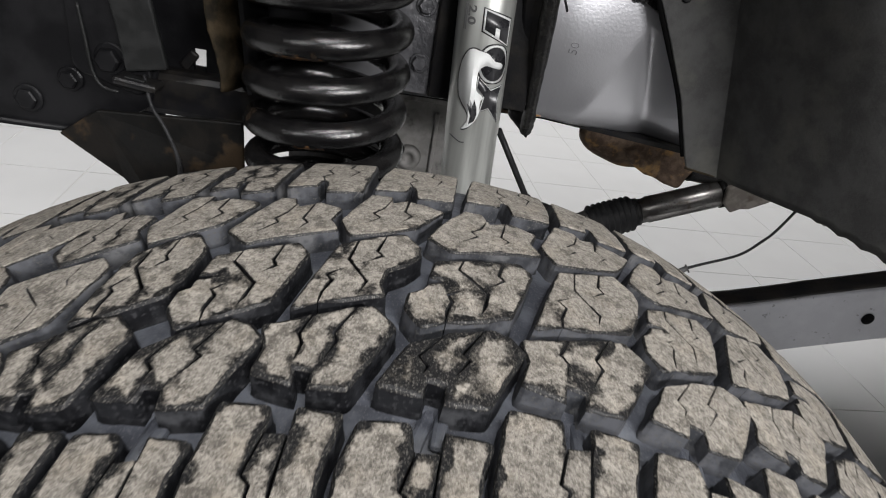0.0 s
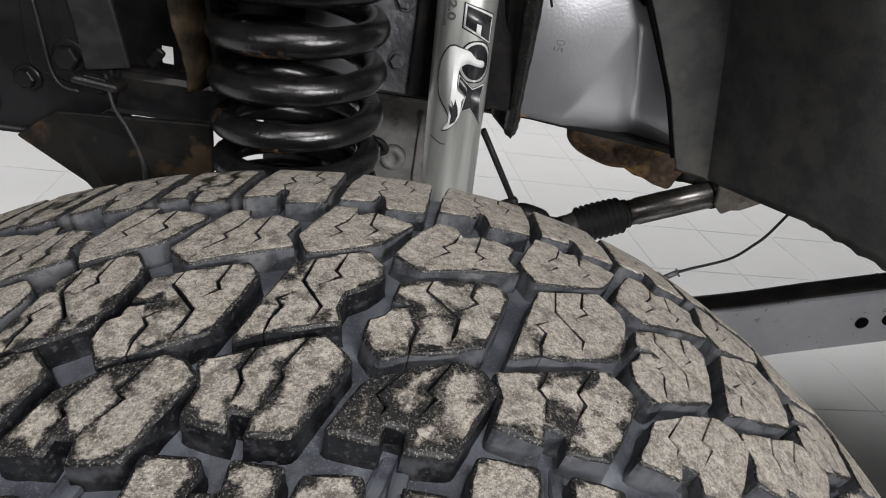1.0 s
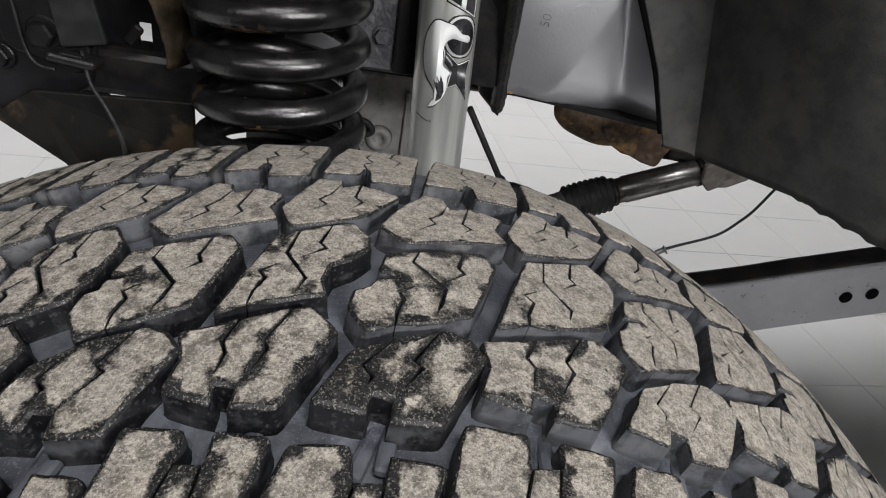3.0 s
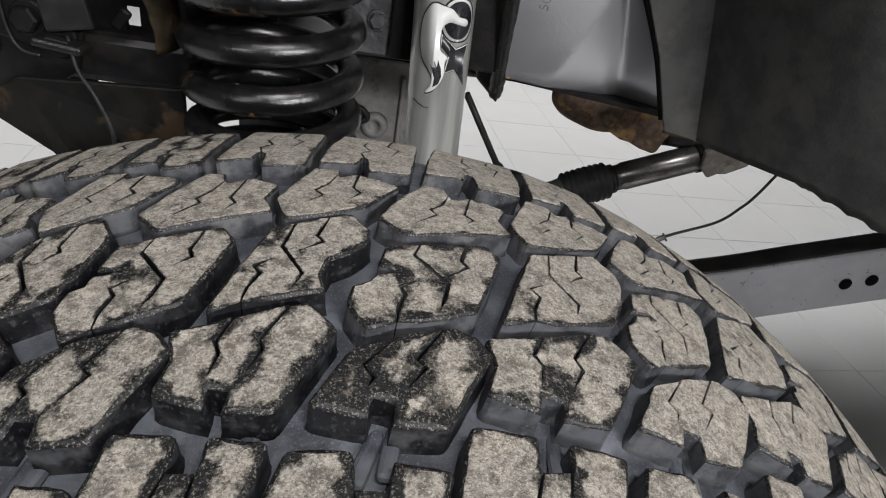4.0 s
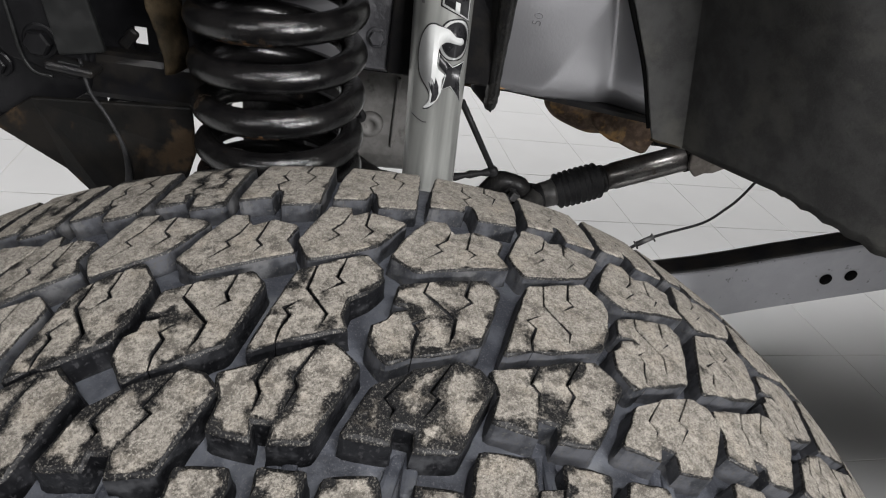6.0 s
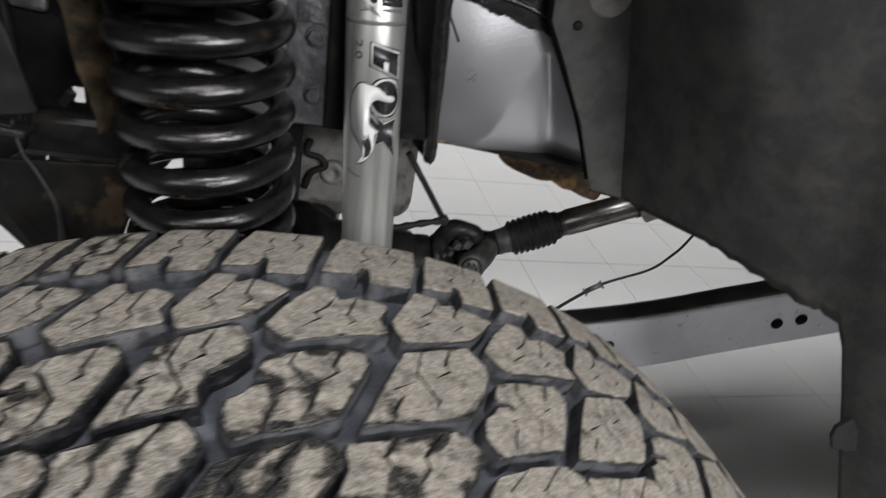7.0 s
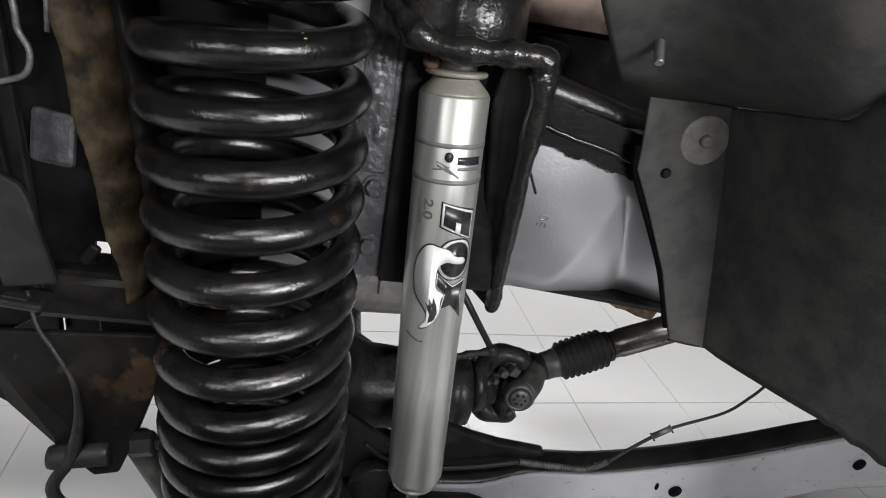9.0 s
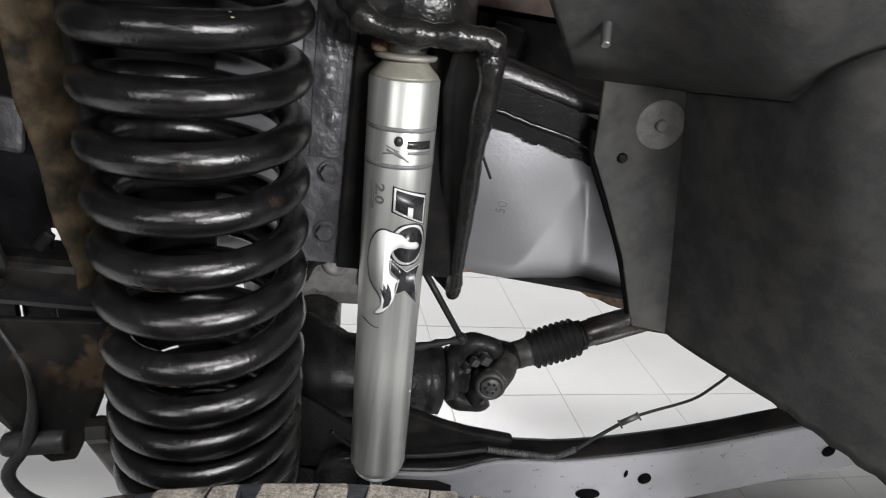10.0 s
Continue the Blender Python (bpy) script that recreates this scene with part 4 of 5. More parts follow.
radius_arm()


def cable():
    t = thing("brake_wire", (0.20, 0.683, 0.56), "thin grey sheathed wire clipped along the arm", "cable")
    a = curve_points([(0.02, 0.672, 0.585), (0.05, 0.674, 0.562), (0.10, 0.676, 0.551), (0.149, 0.676, 0.556), (0.202, 0.678, 0.566)], 6)
    part("sheath", sweep(a, 0.0028, 8), M_RUBBER, t)
    line = curve_points([(0.202, 0.678, 0.566), (0.25, 0.679, 0.561), (0.285, 0.679, 0.560), (0.31, 0.680, 0.572)], 80)
    part("spiral_sheath", sweep(line, lambda q: 0.0036 + 0.0007 * math.sin(240 * q), 10), M_CAPMETAL, t, "ribbed grey sleeve")
    c = curve_points([(0.31, 0.680, 0.572), (0.332, 0.682, 0.592), (0.3647, 0.6834, 0.6205), (0.3848, 0.683, 0.6333), (0.4315, 0.683, 0.6563), (0.4536, 0.683, 0.6801), (0.4649, 0.683, 0.6976), (0.476, 0.68, 0.73)], 7)
    part("wire", sweep(c, lambda q: 0.0024 - 0.0007 * min(1.0, 2 * q), 8), M_RUBBER, t)
    part("clip", lathe([(0.002, -0.012), (0.0036, -0.012), (0.0036, 0.012), (0.002, 0.012)], (0.3647, 0.683, 0.6205), (0.80, 0, 0.60), 10), M_CAPMETAL, t)
    for s in (-1, 1):
        part("clip_lug", block((0.0022, 0.004, 0.012), (0.3647 + s * 0.0095, 0.682, 0.6205 + s * 0.007), (0, -38, 0), 0.0006), M_CAPMETAL, t)
    return t


cable()


def sensor_link():
    t = thing("sensor_link", (0.169, 0.782, 0.648), "thin black sensor rod with a jointed end", "linkage")
    part("rod", sweep([(0.108, 0.765, 0.745), (0.169, 0.782, 0.648)], 0.0042, 10), M_RUBBER, t)
    part("ball_end", lathe([(0.002, -0.006), (0.007, -0.005), (0.008, 0.0), (0.007, 0.005), (0.002, 0.006)], (0.169, 0.782, 0.647), (0, 1, 0), 16), M_RUBBER, t)
    part("lever", sweep(curve_points([(0.169, 0.782, 0.646), (0.138, 0.778, 0.640), (0.11, 0.775, 0.633), (0.06, 0.77, 0.625)], 4), lambda q: 0.0048 + 0.0012 * math.sin(25 * q), 10), M_RUBBER, t)
    return t


sensor_link()


def rusty_casting():
    t = thing("exhaust_casting", (0.34, 0.90, 0.68), "rusty brown exhaust casting above the shaft", "exhaust")
    line = curve_points([(0.262, 0.90, 0.735), (0.285, 0.90, 0.715), (0.325, 0.90, 0.713), (0.38, 0.90, 0.712), (0.44, 0.90, 0.705), (0.52, 0.90, 0.70)], 6)
    part("pipe_bend", sweep(line, lambda q: 0.020 + 0.016 * math.sin(min(1, q * 1.6) * math.pi * 0.5) + 0.002 * math.sin(21 * q), 22), M_RUST, t)
    part("hanger", plate([(0.310, 0.716), (0.318, 0.702), (0.334, 0.690), (0.352, 0.681), (0.366, 0.679), (0.386, 0.671), (0.410, 0.666), (0.416, 0.686), (0.425, 0.702), (0.40, 0.728), (0.35, 0.73)], 0.024, 0.008, lambda u, v, w: (u, 0.856 + w, v), segments=3), M_RUST, t, "rusty hanger lug")
    part("outlet", sweep(curve_points([(0.420, 0.872, 0.693), (0.46, 0.874, 0.695), (0.51, 0.876, 0.702)], 4), 0.014, 14), M_IRON, t)
    return t


rusty_casting()


# ---- left side of the wheel well ----
def steering_bracket():
    t = thing("steering_bracket", (-0.30, 0.60, 0.73), "black steel bracket with bolts and rounded panel", "bracket")
    part("plate", plate([(-0.62, 0.722), (-0.50, 0.722), (-0.33, 0.728), (-0.30, 0.735), (-0.262, 0.762), (-0.252, 0.80), (-0.262, 1.05), (-0.62, 1.05)], 0.008, 0.003, lambda u, v, w: (u, 0.605 + w, v)), M_BLACK, t)
    rr = []
    for cx, cz, a0 in ((-0.292, 0.99, 0), (-0.315, 0.99, 90), (-0.315, 0.802, 180), (-0.272, 0.790, 270)):
        for k in range(6):
            g = math.radians(a0 + 18 * k)
            rr.append((cx + 0.016 * math.cos(g), cz + 0.016 * math.sin(g)))
    part("raised_panel", plate(rr, 0.006, 0.002, lambda u, v, w: (u, 0.605 - w, v)), M_BLACK, t)
    part("rib", plate([(-0.273, 0.800), (-0.234, 0.808), (-0.247, 0.874), (-0.252, 0.886), (-0.262, 0.892), (-0.290, 0.894), (-0.279, 0.845)], 0.010, 0.002, lambda u, v, w: (u, 0.590 - w * 0.6, v)), M_STRAP, t, "flat grey-black strap")
    part("slotted_tab", block((0.040, 0.024, 0.008), (-0.262, 0.585, 0.792), (0, 6, 0), 0.003), M_ARMTOP, t)
    part("slot", block((0.018, 0.008, 0.002), (-0.262, 0.580, 0.7965), (0, 6, 0), 0.0005), M_STRAP, t)
    hex_bolt(t, (-0.293, 0.600, 0.806), (0, -1, 0), 0.0115, 0.012)
    hex_bolt(t, (-0.336, 0.604, 0.779), (0, -1, 0), 0.009, 0.008)
    hex_bolt(t, (-0.380, 0.604, 0.753), (0, -1, 0), 0.0105, 0.007)
    part("rib_edge", sweep(curve_points([(-0.318, 0.598, 0.854), (-0.3145, 0.598, 0.824), (-0.311, 0.598, 0.792), (-0.303, 0.598, 0.778), (-0.288, 0.598, 0.775)], 5), 0.0016, 8), M_STRAP, t)
    part("lower_lip", sweep([(-0.62, 0.604, 0.722), (-0.335, 0.604, 0.727)], 0.004, 8), M_BLACK, t)
    part("crossbar", block((0.52, 0.05, 0.0465), (-0.40, 0.645, 0.772), (0, 0, 0), 0.008), M_ARMTOP, t)
    part("lower_web", block((0.35, 0.006, 0.045), (-0.4385, 0.642, 0.741), (0, 0, 0), 0.002), M_ARMTOP, t)
    part("lower_web", block((0.034, 0.006, 0.040), (-0.248, 0.650, 0.7195), (0, 0, 0), 0.002), M_ARMTOP, t)
    part("lower_web", block((0.050, 0.006, 0.045), (-0.2070, 0.642, 0.741), (0, 0, 0), 0.002), M_ARMTOP, t)
    return t


steering_bracket()


def dusty_gusset():
    t = thing("track_bar_bracket", (-0.22, 0.58, 0.66), "dusty brown-black triangular bracket with bushing and bolt", "bracket")
    part("plate", plate([(-0.345, 0.728), (-0.305, 0.758), (-0.165, 0.767), (-0.164, 0.72), (-0.182, 0.665), (-0.195, 0.632), (-0.215, 0.628), (-0.24, 0.648), (-0.285, 0.690)], 0.006, 0.002, lambda u, v, w: (u, 0.585 + w - 0.25 * max(0, 0.70 - v), v)), M_DIRTY, t)
    part("bushing", lathe([(0.004, 0), (0.0095, 0), (0.0105, 0.003), (0.0105, 0.046), (0.0095, 0.048), (0.004, 0.048)], (-0.248, 0.566, 0.648), (1, 0.1, 0.08), 28), M_RUBBER, t, "black rubber bushing")
    part("bolt", lathe([(0.004, 0), (0.011, 0), (0.011, 0.016), (0.009, 0.018), (0.006, 0.018), (0.006, 0.03)], (-0.182, 0.570, 0.664), (1, 0.1, 0.1), 6), M_ARMTOP, t, smooth=False)
    part("rod", sweep([(-0.19, 0.60, 0.64), (-0.172, 0.63, 0.54)], 0.013, 16), M_SHAFT, t)
    return t


dusty_gusset()


def side_strip():
    t = thing("spring_tower_edge", (-0.20, 0.60, 0.80), "dusty brown edge of the spring tower", "spring tower")
    def strip(s, q):
        left = -0.187 - 0.015 * min(1.0, s / 0.30) - 0.046 * max(0.0, s - 0.30) + 0.0015 * math.sin(23 * s) + 0.0012 * noise.noise((40 * s, 0.7, 2.1))
        return (left + (0.012 + 0.026 * s) * q, 0.590 + 0.055 * q * q, 0.795 + 0.30 * s)

    part("edge", sheet(strip, 60, 10, 0.006, 1), M_BROWN, t)
    part("back_wall", sheet(lambda s, q: (-0.196 + 0.03 * (1 - s) + 0.02 * q, 0.605 + 0.06 * q, 0.79 + 0.29 * s), 12, 4, 0.005, 1), M_BLACK, t)
    for x0, x1, z0, z1 in ((-0.28, -0.2310, 0.785, 1.10), (-0.2180, -0.095, 0.785, 1.10), (-0.2310, -0.2180, 0.8175, 1.10)):
        part("inner_plate", block((x1 - x0, 0.006, z1 - z0), ((x0 + x1) / 2, 0.645, (z0 + z1) / 2), bevel=0.0), M_BLACK, t)
    part("inner_tab", block((0.034, 0.006, 0.042), (-0.249, 0.634, 0.907), (-8, 4, -6), 0.004), M_PEBBLE, t, "pebbled dark tab catching the light")
    part("plate_burr", block((0.022, 0.006, 0.011), (-0.2345, 0.6405, 0.8055), (0, -52, 0), 0.003), M_ARMTOP, t)
    return t


side_strip()


def brake_hose():
    t = thing("brake_hose", (-0.23, 0.59, 0.66), "bent black rubber brake hose", "hose")
    part("hose", sweep(curve_points([(-0.256, 0.584, 0.800), (-0.247, 0.574, 0.775), (-0.232, 0.566, 0.757), (-0.221, 0.566, 0.725), (-0.221, 0.566, 0.69), (-0.228, 0.562, 0.655), (-0.244, 0.556, 0.622), (-0.225, 0.556, 0.592), (-0.19, 0.57, 0.570)], 6), lambda q: 0.0017 + 0.0037 * min(1.0, max(0.0, 4 * (q - 0.33))), 12), M_RUBBER, t)
    return t


brake_hose()


def loop_wire():
    t = thing("loop_wire", (-0.244, 0.585, 0.97), "grey bent wire loop by the tower", "cable")
    part("wire", sweep(curve_points([(-0.248, 0.585, 1.06), (-0.240, 0.585, 1.01), (-0.239, 0.585, 0.993), (-0.2335, 0.585, 0.980), (-0.238, 0.585, 0.965), (-0.256, 0.585, 0.957)], 6), 0.0022, 8), M_CAPMETAL, t)
    part("wire_end", sweep([(-0.219, 0.585, 1.05), (-0.220, 0.585, 1.013), (-0.2215, 0.585, 0.994)], 0.0016, 8), M_CAPMETAL, t)
    return t


loop_wire()


# ---- body above ----
def truck_body():
    t = thing("truck_underbody", (0.5, 1.2, 1.15), "dark truck underbody above the suspension", "truck body")
    # pan, arch roof, front wall and body sides: unseen, added to shade the well
    part("floor_pan", block((3.4, 1.30, 0.03), (0.5, 1.33, 1.17), bevel=0.004), M_UNDER, t)
    part("inner_fender", block((0.42, 0.02, 0.20), (0.10, 0.73, 1.13), bevel=0.004), M_PRIMER, t, "reddish primer of the inner fender")
    part("arch_roof", sheet(lambda s, q: (-0.66 + 0.88 * s, 0.66 - 0.56 * q, 1.12 + 0.36 * math.sin(q * 1.4)), 10, 8, 0.004, 1), M_LINER, t)
    part("front_wall", block((0.02, 0.55, 0.60), (-0.66, 0.38, 1.02), bevel=0.003), M_LINER, t)
    # lower edge of this unseen side sets where the floor's shadow begins
    part("far_side", block((3.4, 0.04, 1.34), (0.5, 2.0, 1.335), bevel=0.01), M_UNDER, t, "unseen far body side, added to shade the floor")
    part("near_sill", block((1.7, 0.04, 1.35), (1.47, 0.06, 1.20), bevel=0.01), M_UNDER, t, "unseen near body side, added to block light")
    part("far_rail", block((3.2, 0.08, 0.16), (0.5, 1.62, 0.95), bevel=0.01), M_BLACK, t)
    return t


truck_body()


# ---- tyre ----
TYRE_R, CROWN, PHI = 0.464, 1.17, 0.1018
TYRE = Matrix.Translation((0, 0.27, 0)) @ Matrix.Rotation(PHI, 4, "Z") @ Matrix.Translation((0.0043, 0.0091, 0.8412 - TYRE_R))
DEPTH = 0.0108


def crown(v):
    """Drop of the tread below its highest ring, across the tread."""
    k = min(abs(v), 0.115)
    return CROWN * k * k + 0.18 * max(0.0, abs(v) - 0.115) + 1.8 * max(0.0, -0.165 - v) ** 1.0 * 0.5


def on_tyre(u, v, h):
    r, a = TYRE_R - crown(v) + h, u / TYRE_R
    return Vector((r * math.sin(a), v, r * math.cos(a)))


# Blocks of the five rows, from the inner shoulder to the outer one. Each has its usual pitch, its outline in mm from its near left
# corner (along the near side to the right, then back along the far side) and its sipes. Rows alternate between two moulded shapes.
INNER_LUG = (52, ((0, 40), (17, 42), (19, 50), (24, 50), (23, 33), (43, 34), (48, 58), (54, 92), (12, 92), (5, 66)),
             (((21, 50), (20, 58), (25, 64), (22, 72), (26, 86)), ((40, 92), (36, 78), (41, 72), (35, 56))))
WING = (60, ((0, -13), (11, -24), (34, -18), (57, -12), (53, -2), (59, 10), (46, 16), (34, 11), (31, 22), (22, 22), (10, 4)),
        (((33, 14), (28, 4), (22, -2), (25, -6), (14, -16)), ((43, 14.7), (38, -2), (41, -6), (36, -12))))
WEDGE = (46, ((0, -2), (4.5, -17), (24, -12), (40, -5), (47, 3), (57, 17), (48, 21), (37, 25), (28, 21), (27, 29), (16, 30), (8, 14)),
         (((27.6, 25), (22, 13), (16, 6), (20, 2), (9, -8)), ((38, 24.6), (34, 11), (38, 6), (30, -3))))
SLIT = (56, ((0, -66), (6, -76), (26, -71), (46, -65), (54, -48), (61, -33), (56, -25), (34, -29), (15, -34), (11, -45), (20, -46.2), (20, -47.8), (10, -50), (8, -54), (2, -57)),
        (((28, -30.5), (25, -38), (37, -53), (34, -61), (32, -66.5)), ((48, -26.5), (44, -38), (46, -42), (39, -47)), ((16, -73.5), (17, -67), (20, -60), (18, -56), (26, -52))))
PLAIN = (51, ((0, -68), (22, -64), (46, -58), (53, -46), (59, -30), (59, -24), (52, -13), (36, -19), (20, -25), (15, -34), (8, -50)),
         (((28, -22), (24, -37), (33, -52), (30, -59)), ((42, -16.8), (38, -30), (40, -33), (32, -39)), ((12, -65.8), (13, -59), (17, -52), (14, -48), (24, -42))))
TORN = (51, ((0, -68), (22, -64), (41, -59), (39, -52), (42, -43), (51, -38), (59, -30), (59, -24), (52, -13), (36, -19), (20, -25), (15, -34), (8, -50)), PLAIN[2])
LOW_CLAW = (56, ((0, -104), (16, -107), (18, -101), (26, -102.5), (25, -110), (41, -111), (49, -98), (58, -84), (54, -77), (46, -74), (28, -79), (12, -86), (5, -96)),
            (((26, -79.8), (16, -91), (19, -95), (16.5, -99.5)), ((43, -75), (33, -88), (36, -91), (28.5, -100))))
HIGH_CLAW = (52, ((0, -99), (16, -103), (17, -96.5), (26, -98), (25, -105), (40, -106), (50, -92), (60, -77), (50, -67), (42, -67.5), (22, -73), (2, -77.5), (4, -88)),
             (((23, -72.5), (18, -82), (20, -86), (17.5, -94.5)), ((43, -67.5), (33, -81), (35, -85), (28, -96))))
LOW_LUG = (56, ((-15, -184), (31, -184), (42, -135), (47, -125), (31, -122), (29, -130), (18, -130), (17, -119), (0, -118), (-7, -135)),
           (((19, -130), (13, -143), (16, -146), (5, -178)), ((28, -130), (24, -146), (17, -178))))
HIGH_LUG = (56, ((-15, -184), (31, -184), (42, -135), (49, -116), (31, -113.5), (29, -123), (18, -123), (19, -112), (0, -111), (-8, -135)),
            (((19, -123), (13, -137), (16, -140), (5, -176)), ((28, -123), (24, -140), (17, -176))))
# where the blocks of each row start along the worn stretch on top; the first shape of each pair leads
ROWS = (
    ((INNER_LUG, INNER_LUG), (-187, -145, -103, -61, -13, 39, 99, 151, 206)),
    ((WING, WEDGE), (-162, -121, -81, -29, 12.5, 74, 123, 186, 236)),
    ((PLAIN, SLIT), (-134, -95, -47, 0, 56, 112, 163, 217)),
    ((HIGH_CLAW, LOW_CLAW), (-154, -112, -58, -12, 46, 102, 163, 217)),
    ((HIGH_LUG, LOW_LUG), (-158, -113, -66, -17, 39, 100, 160, 214)),
)


def with_sipes(outline, sipes, w):
    pts = [Vector(p) for p in outline]
    free = [True] * len(pts)
    for path in sipes:
        path = [Vector(p) for p in path]
        best = min(range(len(pts)), key=lambda i: (lambda a, b: (path[0] - (a + (b - a) * max(0, min(1, (path[0] - a).dot(b - a) / max((b - a).length_squared, 1e-9))))).length)(pts[i], pts[(i + 1) % len(pts)]))
        a, b = pts[best], pts[(best + 1) % len(pts)]
        e = (b - a).normalized()
        go, back = [path[0] - e * w * 0.2], [path[0] + e * w * 0.2]
        for i in range(1, len(path) - 1):
            d = (path[i + 1] - path[i - 1]).normalized()
            n = Vector((-d.y, d.x)) * w / 2
            go.append(path[i] + n)
            back.append(path[i] - n)
        new_pts = [*go, path[-1], *back[::-1]]
        pts[best + 1 : best + 1] = new_pts
        free[best + 1 : best + 1] = [False] * len(new_pts)
    return pts, free


def inset(pts, dist, free):
    """Moves each corner of an anticlockwise outline inwards by dist, less along the sipes."""
    out = []
    for i, p in enumerate(pts):
        d = dist if free[i] or dist < 0 else dist * 0.28
        if d > 0:
            d = min(d, 0.42 * min((p - pts[i - 1]).length, (pts[(i + 1) % len(pts)] - p).length) + 0.1)
        a, b = (p - pts[i - 1]), (pts[(i + 1) % len(pts)] - p)
        n1, n2 = Vector((-a.y, a.x)).normalized(), Vector((-b.y, b.x)).normalized()
        m = n1 + n2
        if m.length < 0.35:
            out.append(p + (a.normalized() - b.normalized()).normalized() * d)
            continue
        m = m.normalized()
        out.append(p + m * d / max(0.62, m.dot(n1)))
    return out


def tread_block(row, shape, pitch, seed, place=0.0, rubbed=0.0):
    """Mesh of one block, its near left corner at the top of the wheel."""
    usual, outline, sipes = shape
    rnd = random.Random(seed)
    k = pitch / usual
    out2 = [Vector((x * k, y)) + Vector((rnd.uniform(-0.5, 0.5), rnd.uniform(-0.5, 0.5))) for x, y in outline]
    # corners are moulded round
    soft = []
    for i, p in enumerate(out2):
        a, b = out2[i - 1] - p, out2[(i + 1) % len(out2)] - p
        turn_left = (-a).x * b.y - (-a).y * b.x > 0
        if turn_left and min(a.length, b.length) > 8.5:
            soft += [p + a.normalized() * 1.5, p + (a.normalized() + b.normalized()) * 0.4, p + b.normalized() * 1.5]
        else:
            soft.append(p)
    out2 = soft
    sip2 = [[Vector((x * k, y)) + Vector((rnd.uniform(-0.4, 0.4), rnd.uniform(-0.4, 0.4))) for x, y in p] for p in sipes]
    out2 = inset(out2, -0.9, [True] * len(out2))
    pts, free = with_sipes(out2, sip2, 1.15 if row > 1 and place < 60 else 0.8)
    # break long outer edges so that they can look worn
    dense, fr = [], []
    for i, p in enumerate(pts):
        q = pts[(i + 1) % len(pts)]
        dense.append(p)
        fr.append(free[i])
        if free[i] and free[(i + 1) % len(pts)]:
            n = int((q - p).length / 5.0)
            for s in range(1, n + 1):
                f = s / (n + 1)
                nrm = Vector((-(q - p).y, (q - p).x)).normalized()
                dense.append(p.lerp(q, f) + nrm * rnd.uniform(-0.35, 0.35))
                fr.append(True)
    pts, free = dense, fr
    n = len(pts)
    low = inset(pts, -1.3, free)
    foot = inset(pts, -0.3, free)
    low = [low[i] if free[i] else pts[i] for i in range(n)]
    foot = [foot[i] if free[i] else pts[i] for i in range(n)]
    r1, r2, r3 = inset(pts, 0.4, free), inset(pts, 1.0, free), inset(pts, 1.9, free)
    # dust keeps off the edges: a narrow rim on the inner rows, a wide one on the outer rows
    rim = (1.2, 1.4, 1.6, 1.9, 2.3)[row] * rnd.uniform(0.7, 1.3) * (1.15 if place < -10 else 1.0)
    P = np.array([(p.x, p.y) for p in pts])
    Q = np.roll(P, -1, axis=0)
    outer = np.array([free[i] and free[(i + 1) % n] for i in range(n)])

    front = outer & ((Q - P)[:, 0] > 0.6 * np.linalg.norm(Q - P, axis=1))

    def away(points, mask):
        """Distance of each point from the chosen sides of the outline."""
        A, D = P[mask], (Q - P)[mask]
        g = np.clip(((points[:, None] - A[None]) * D[None]).sum(2) / np.maximum((D * D).sum(1), 1e-9), 0, 1)
        return np.linalg.norm(points[:, None] - A[None] - g[..., None] * D[None], axis=2).min(1)

    # the dust lies thicker away from the middle of the contact patch
    bias = 0.25 * min(1.0, max(0.0, (place - 75) / 50)) + (0.06 if row < 2 else 0.0) - ((0.20, 0.12, 0.0, 0.0, 0.0)[row] if place < -20 else 0.0) - (0.07 if row > 2 and place < -30 else 0.0) - rubbed

    def settled(points):
        d = np.clip(away(points, outer) / rim, 0, 1)
        k = np.clip((away(points, ~outer) if (~outer).any() else np.full(len(points), 9.0)) / (0.55 * rim), 0, 1)
        near = np.clip(away(points, front) / (2.6 * rim), 0, 1) if row > 1 and front.any() else 1.0
        return np.minimum(1.25, d * d * (3 - 2 * d) * (0.42 + 0.58 * k) * (0.62 + 0.38 * near) + bias)

    verts, dust = [], []
    for ring, h in ((low, -DEPTH - 0.002), (foot, -DEPTH + 0.0028), (pts, -0.0013), (r1, -0.0005), (r2, -0.0001), (r3, 0.0)):
        here = settled(np.array([(p.x, p.y) for p in ring])) if h > -0.003 else [0.0] * n
        for i, p in enumerate(ring):
            drop = h if free[i] or h < -0.003 else h * 0.4
            verts.append(on_tyre(p.x / 1000, p.y / 1000, drop + (rnd.uniform(-0.00012, 0.00012) if h > -0.0015 else 0)))
            dust.append(float(here[i]))
    faces, index = [], []
    for r in range(5):
        for i in range(n):
            j = (i + 1) % n
            faces.append((r * n + i, r * n + j, (r + 1) * n + j, (r + 1) * n + i))
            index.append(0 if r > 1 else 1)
    # worn face, meshed finely enough to carry the dust
    lo, hi = P.min(0), P.max(0)
    grid = [(x + rnd.uniform(-0.8, 0.8), y + rnd.uniform(-0.8, 0.8)) for x in np.arange(lo[0] + 2, hi[0], 3.6) for y in np.arange(lo[1] + 2, hi[1], 3.6)]
    ring3 = np.array([(p.x, p.y) for p in r3])
    R3, S3 = ring3, np.roll(ring3, -1, axis=0)
    g = np.array(grid)
    up = (R3[None, :, 1] > g[:, None, 1]) != (S3[None, :, 1] > g[:, None, 1])
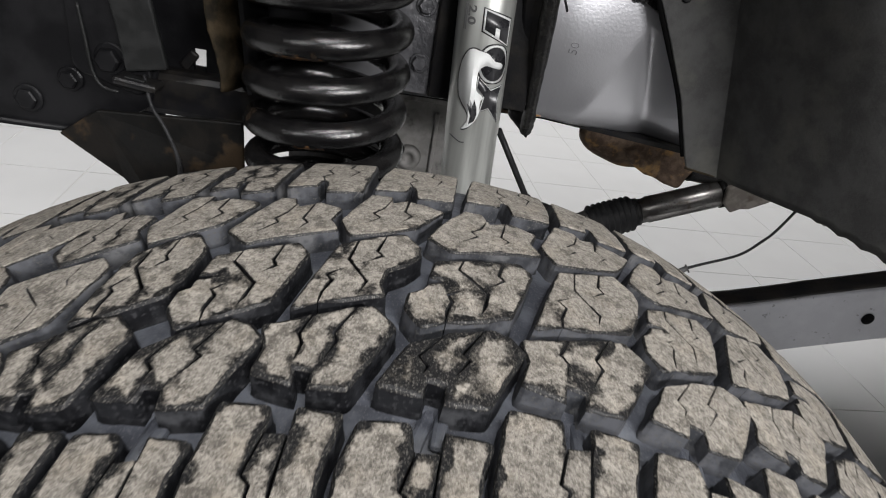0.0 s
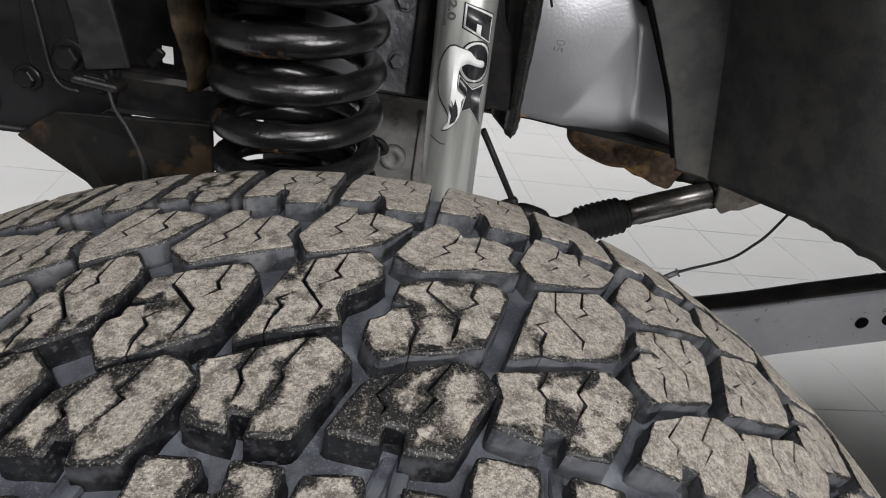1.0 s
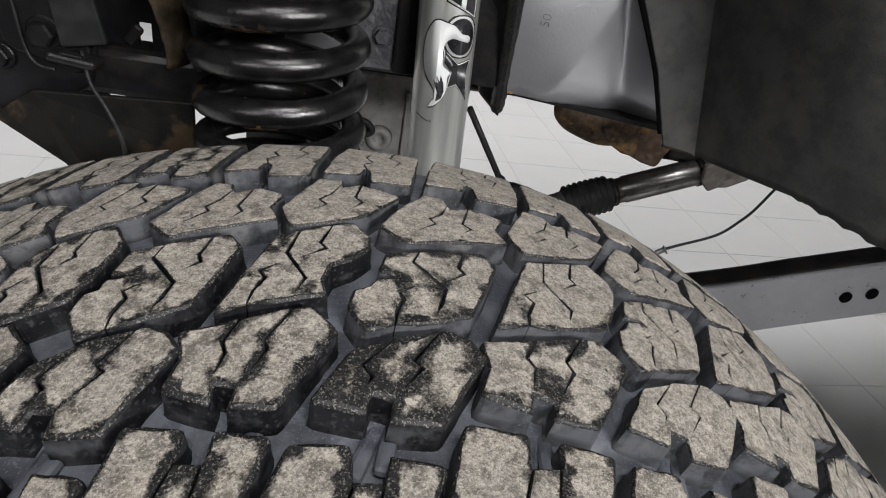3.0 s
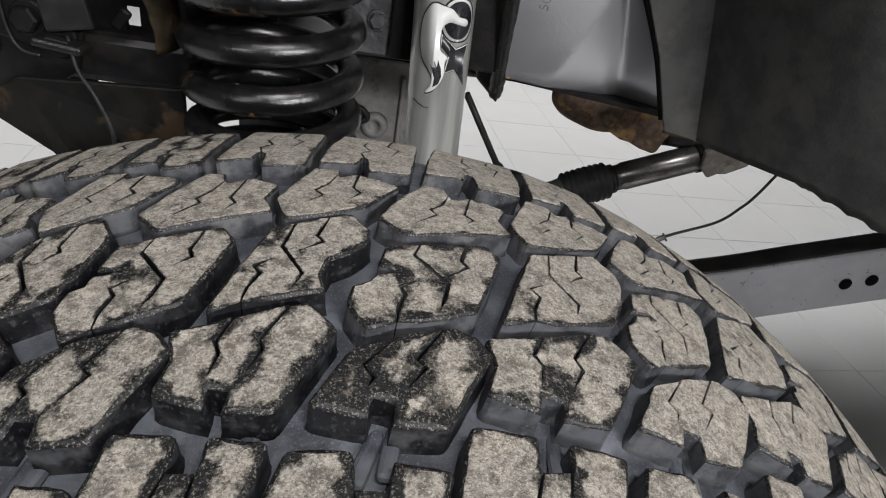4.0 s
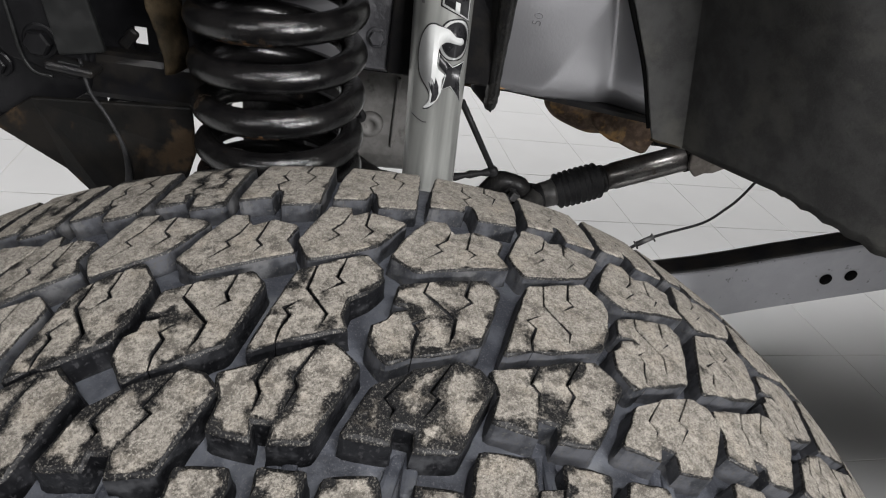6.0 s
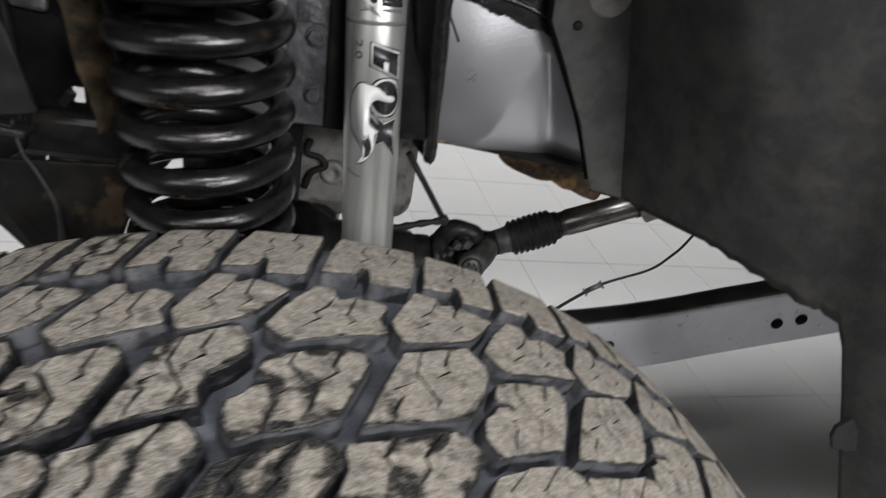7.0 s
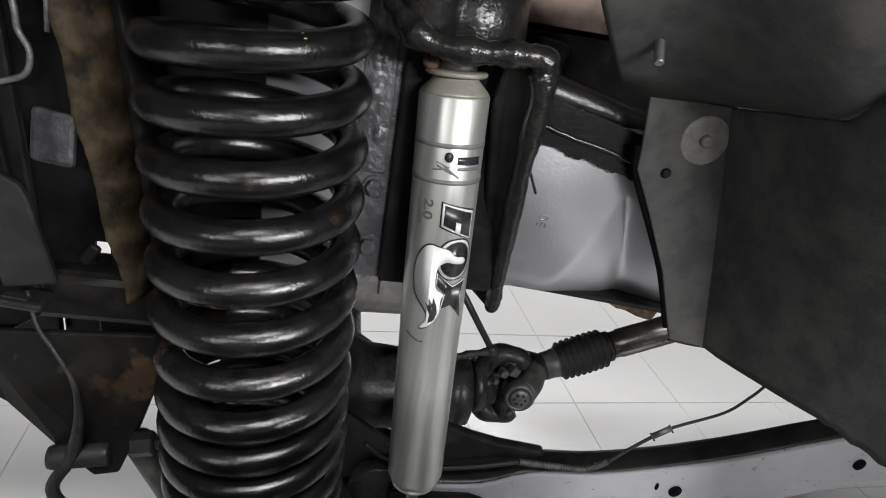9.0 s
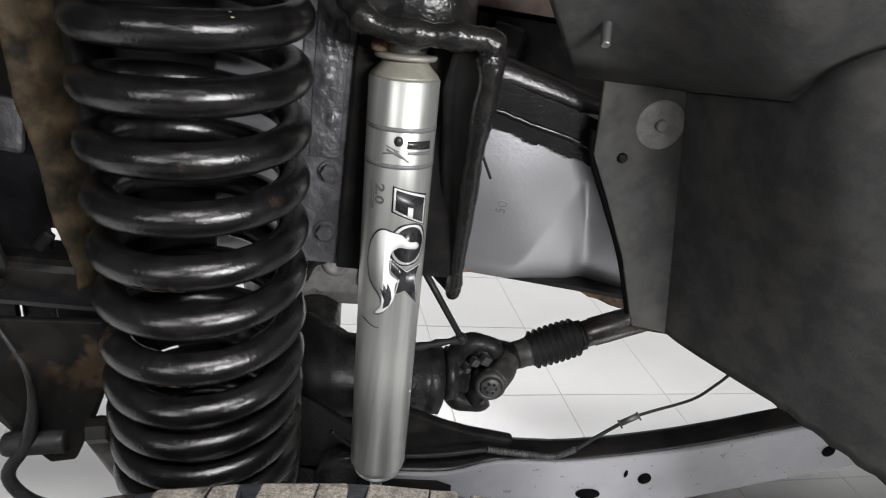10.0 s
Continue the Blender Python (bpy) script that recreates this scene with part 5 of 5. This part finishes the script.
    cut = R3[None, :, 0] + (g[:, None, 1] - R3[None, :, 1]) * (S3 - R3)[None, :, 0] / np.where(np.abs((S3 - R3)[:, 1]) < 1e-9, 1e-9, (S3 - R3)[:, 1])[None]
    inside = ((up & (g[:, None, 0] < cut)).sum(1) % 2 == 1) & (away(g, np.full(n, True)) > 4.0)
    pool = [Vector((p.x, p.y)) for p in r3] + [Vector((float(x), float(y))) for x, y in g[inside]]
    vs, _, fs, _, _, _ = geometry.delaunay_2d_cdt(pool, [(i, (i + 1) % n) for i in range(n)], [], 1, 1e-4)
    base = len(verts)
    flat = np.array([(v.x, v.y) for v in vs])
    settle = settled(flat)
    for v, du in zip(vs, settle):
        verts.append(on_tyre(v.x / 1000, v.y / 1000, rnd.uniform(-0.00010, 0.00010) if du > 0.8 else 0.0))
        dust.append(float(du))
    for f in fs:
        a, b, c = (vs[k] for k in f)
        order = f if (b.x - a.x) * (c.y - a.y) - (b.y - a.y) * (c.x - a.x) > 0 else f[::-1]
        faces.append(tuple(base + k for k in order))
        index.append(0)
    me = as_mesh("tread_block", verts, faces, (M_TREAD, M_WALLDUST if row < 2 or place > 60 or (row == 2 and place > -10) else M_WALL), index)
    sm = [True] * n + [False] * n + [True] * (len(faces) - 2 * n)
    me.polygons.foreach_set("use_smooth", sm)
    at = me.attributes.new("dust", "FLOAT", "POINT")
    at.data.foreach_set("value", dust)
    return me


def tyre():
    t = tagged(new("tyre"), "dusty black all-terrain truck tyre with chunky tread", "tyre")
    t.matrix_basis = TYRE
    t.empty_display_size = 0.05
    # carcass: tread base, shoulders and side walls
    prof = [(v, TYRE_R - crown(v) - DEPTH) for v in [0.094 - 0.007 * i for i in range(40)]]
    inner = [(0.112, 0.245), (0.128, 0.262), (0.150, 0.310), (0.156, 0.360), (0.146, 0.395), (0.128, 0.415), (0.108, 0.428)]
    outer = [(-0.205, 0.420), (-0.232, 0.390), (-0.246, 0.345), (-0.238, 0.300), (-0.218, 0.262), (-0.202, 0.245)]
    prof = inner + prof + outer
    n = 240
    verts, faces = [], []
    for i in range(n):
        a = 2 * math.pi * i / n
        for v, r in prof:
            verts.append((r * math.sin(a), v, r * math.cos(a)))
    m = len(prof)
    for i in range(n):
        for j in range(m - 1):
            faces.append((i * m + j, i * m + j + 1, ((i + 1) % n) * m + j + 1, ((i + 1) % n) * m + j))
    me = as_mesh("carcass", verts, faces, M_GROOVE, smooth=True)
    ob = new("carcass", me)
    ob.parent = t
    tagged(ob, "grey-black rubber groove floor and side walls")
    # blocks round the wheel, row by row: the worn stretch on top as it stands, the rest in even pitches
    whole = 2 * math.pi * TYRE_R * 1000
    rnd = random.Random(5)
    tie = block((0.006, 0.026, 0.0036), (0, 0, 0), bevel=0.0018, segments=2)
    tie_mesh = bpy.data.meshes.new("groove_tie")
    tie.to_mesh(tie_mesh)
    tie.free()
    tie_mesh.materials.append(M_GROOVE)
    for row, (shapes, starts) in enumerate(ROWS):
        rest = whole - (starts[-1] - starts[0])
        count = round(rest / 52)
        count += (count + len(starts) - 1) % 2
        marks = [*starts, *(starts[-1] + rest * (i + 1) / count for i in range(count))]
        for i, (u, after) in enumerate(zip(marks, marks[1:])):
            shape = TORN if row == 2 and i == 2 else shapes[i % 2]
            o = new("tread_block", tread_block(row, shape, after - u, 10 * i + row, u + 28, {(3, 3): 0.30, (3, 4): 0.26, (2, 3): 0.10, (2, 4): 0.10, (4, 3): 0.1}.get((row, i), 0.0)))
            o.parent = t
            o.matrix_basis = Matrix.Rotation(u / 1000 / TYRE_R, 4, "Y")
            # raised ties in the groove floor
            for v, across, turn in ((-112, 19, -18), (-110, 26, -14)) if row == 3 else ():
                a = (u + across + rnd.uniform(-2, 2)) / 1000
                o = new("groove_tie", tie_mesh)
                o.parent = t
                o.matrix_basis = Matrix.Translation(on_tyre(a, v / 1000, -DEPTH)) @ Matrix.Rotation(a / TYRE_R, 4, "Y") @ Matrix.Rotation(math.radians(turn + rnd.uniform(-8, 8)), 4, "Z")
    return t


tyre()


# ---- floor tiles ----
def floor_tiles():
    size, gap = 0.36, 0.003
    me = None
    turn = Matrix.Rotation(math.radians(6.6), 4, "Z")
    bm = bmesh.new()
    rest = bmesh.new()
    bmesh.ops.create_cube(bm, size=1)
    bmesh.ops.scale(bm, vec=(size - gap, size - gap, 0.008), verts=bm.verts)
    bmesh.ops.bevel(bm, geom=[e for e in bm.edges if e.verts[0].co.z > 0 and e.verts[1].co.z > 0], offset=0.0005, segments=1, affect="EDGES")
    me = bpy.data.meshes.new("tile")
    bm.to_mesh(me)
    bm.free()
    me.materials.append(M_TILE)
    for i in range(-16, 18):
        for j in range(-12, 20):
            p = turn @ Vector((0.689 + size * i, 1.305 + size * j, FLOOR - 0.004))
            if not (-4.8 < p.x < 5.8 and -3.3 < p.y < 6.3):
                continue
            if -0.4 < p.x < 2.6 and 0.4 < p.y < 4.2:
                ob = new("tile", me)
                ob.matrix_basis = Matrix.Translation(p) @ turn
                ob.parent = floor
            else:
                tm = me.copy()
                tm.transform(Matrix.Translation(p) @ turn)
                rest.from_mesh(tm)
                bpy.data.meshes.remove(tm)
    me2 = bpy.data.meshes.new("outer_tiles")
    rest.to_mesh(me2)
    rest.free()
    me2.materials.append(M_TILE)
    ob = new("outer_tiles", me2)
    ob.parent = floor
    tagged(ob, kind="stuff")


floor_tiles()
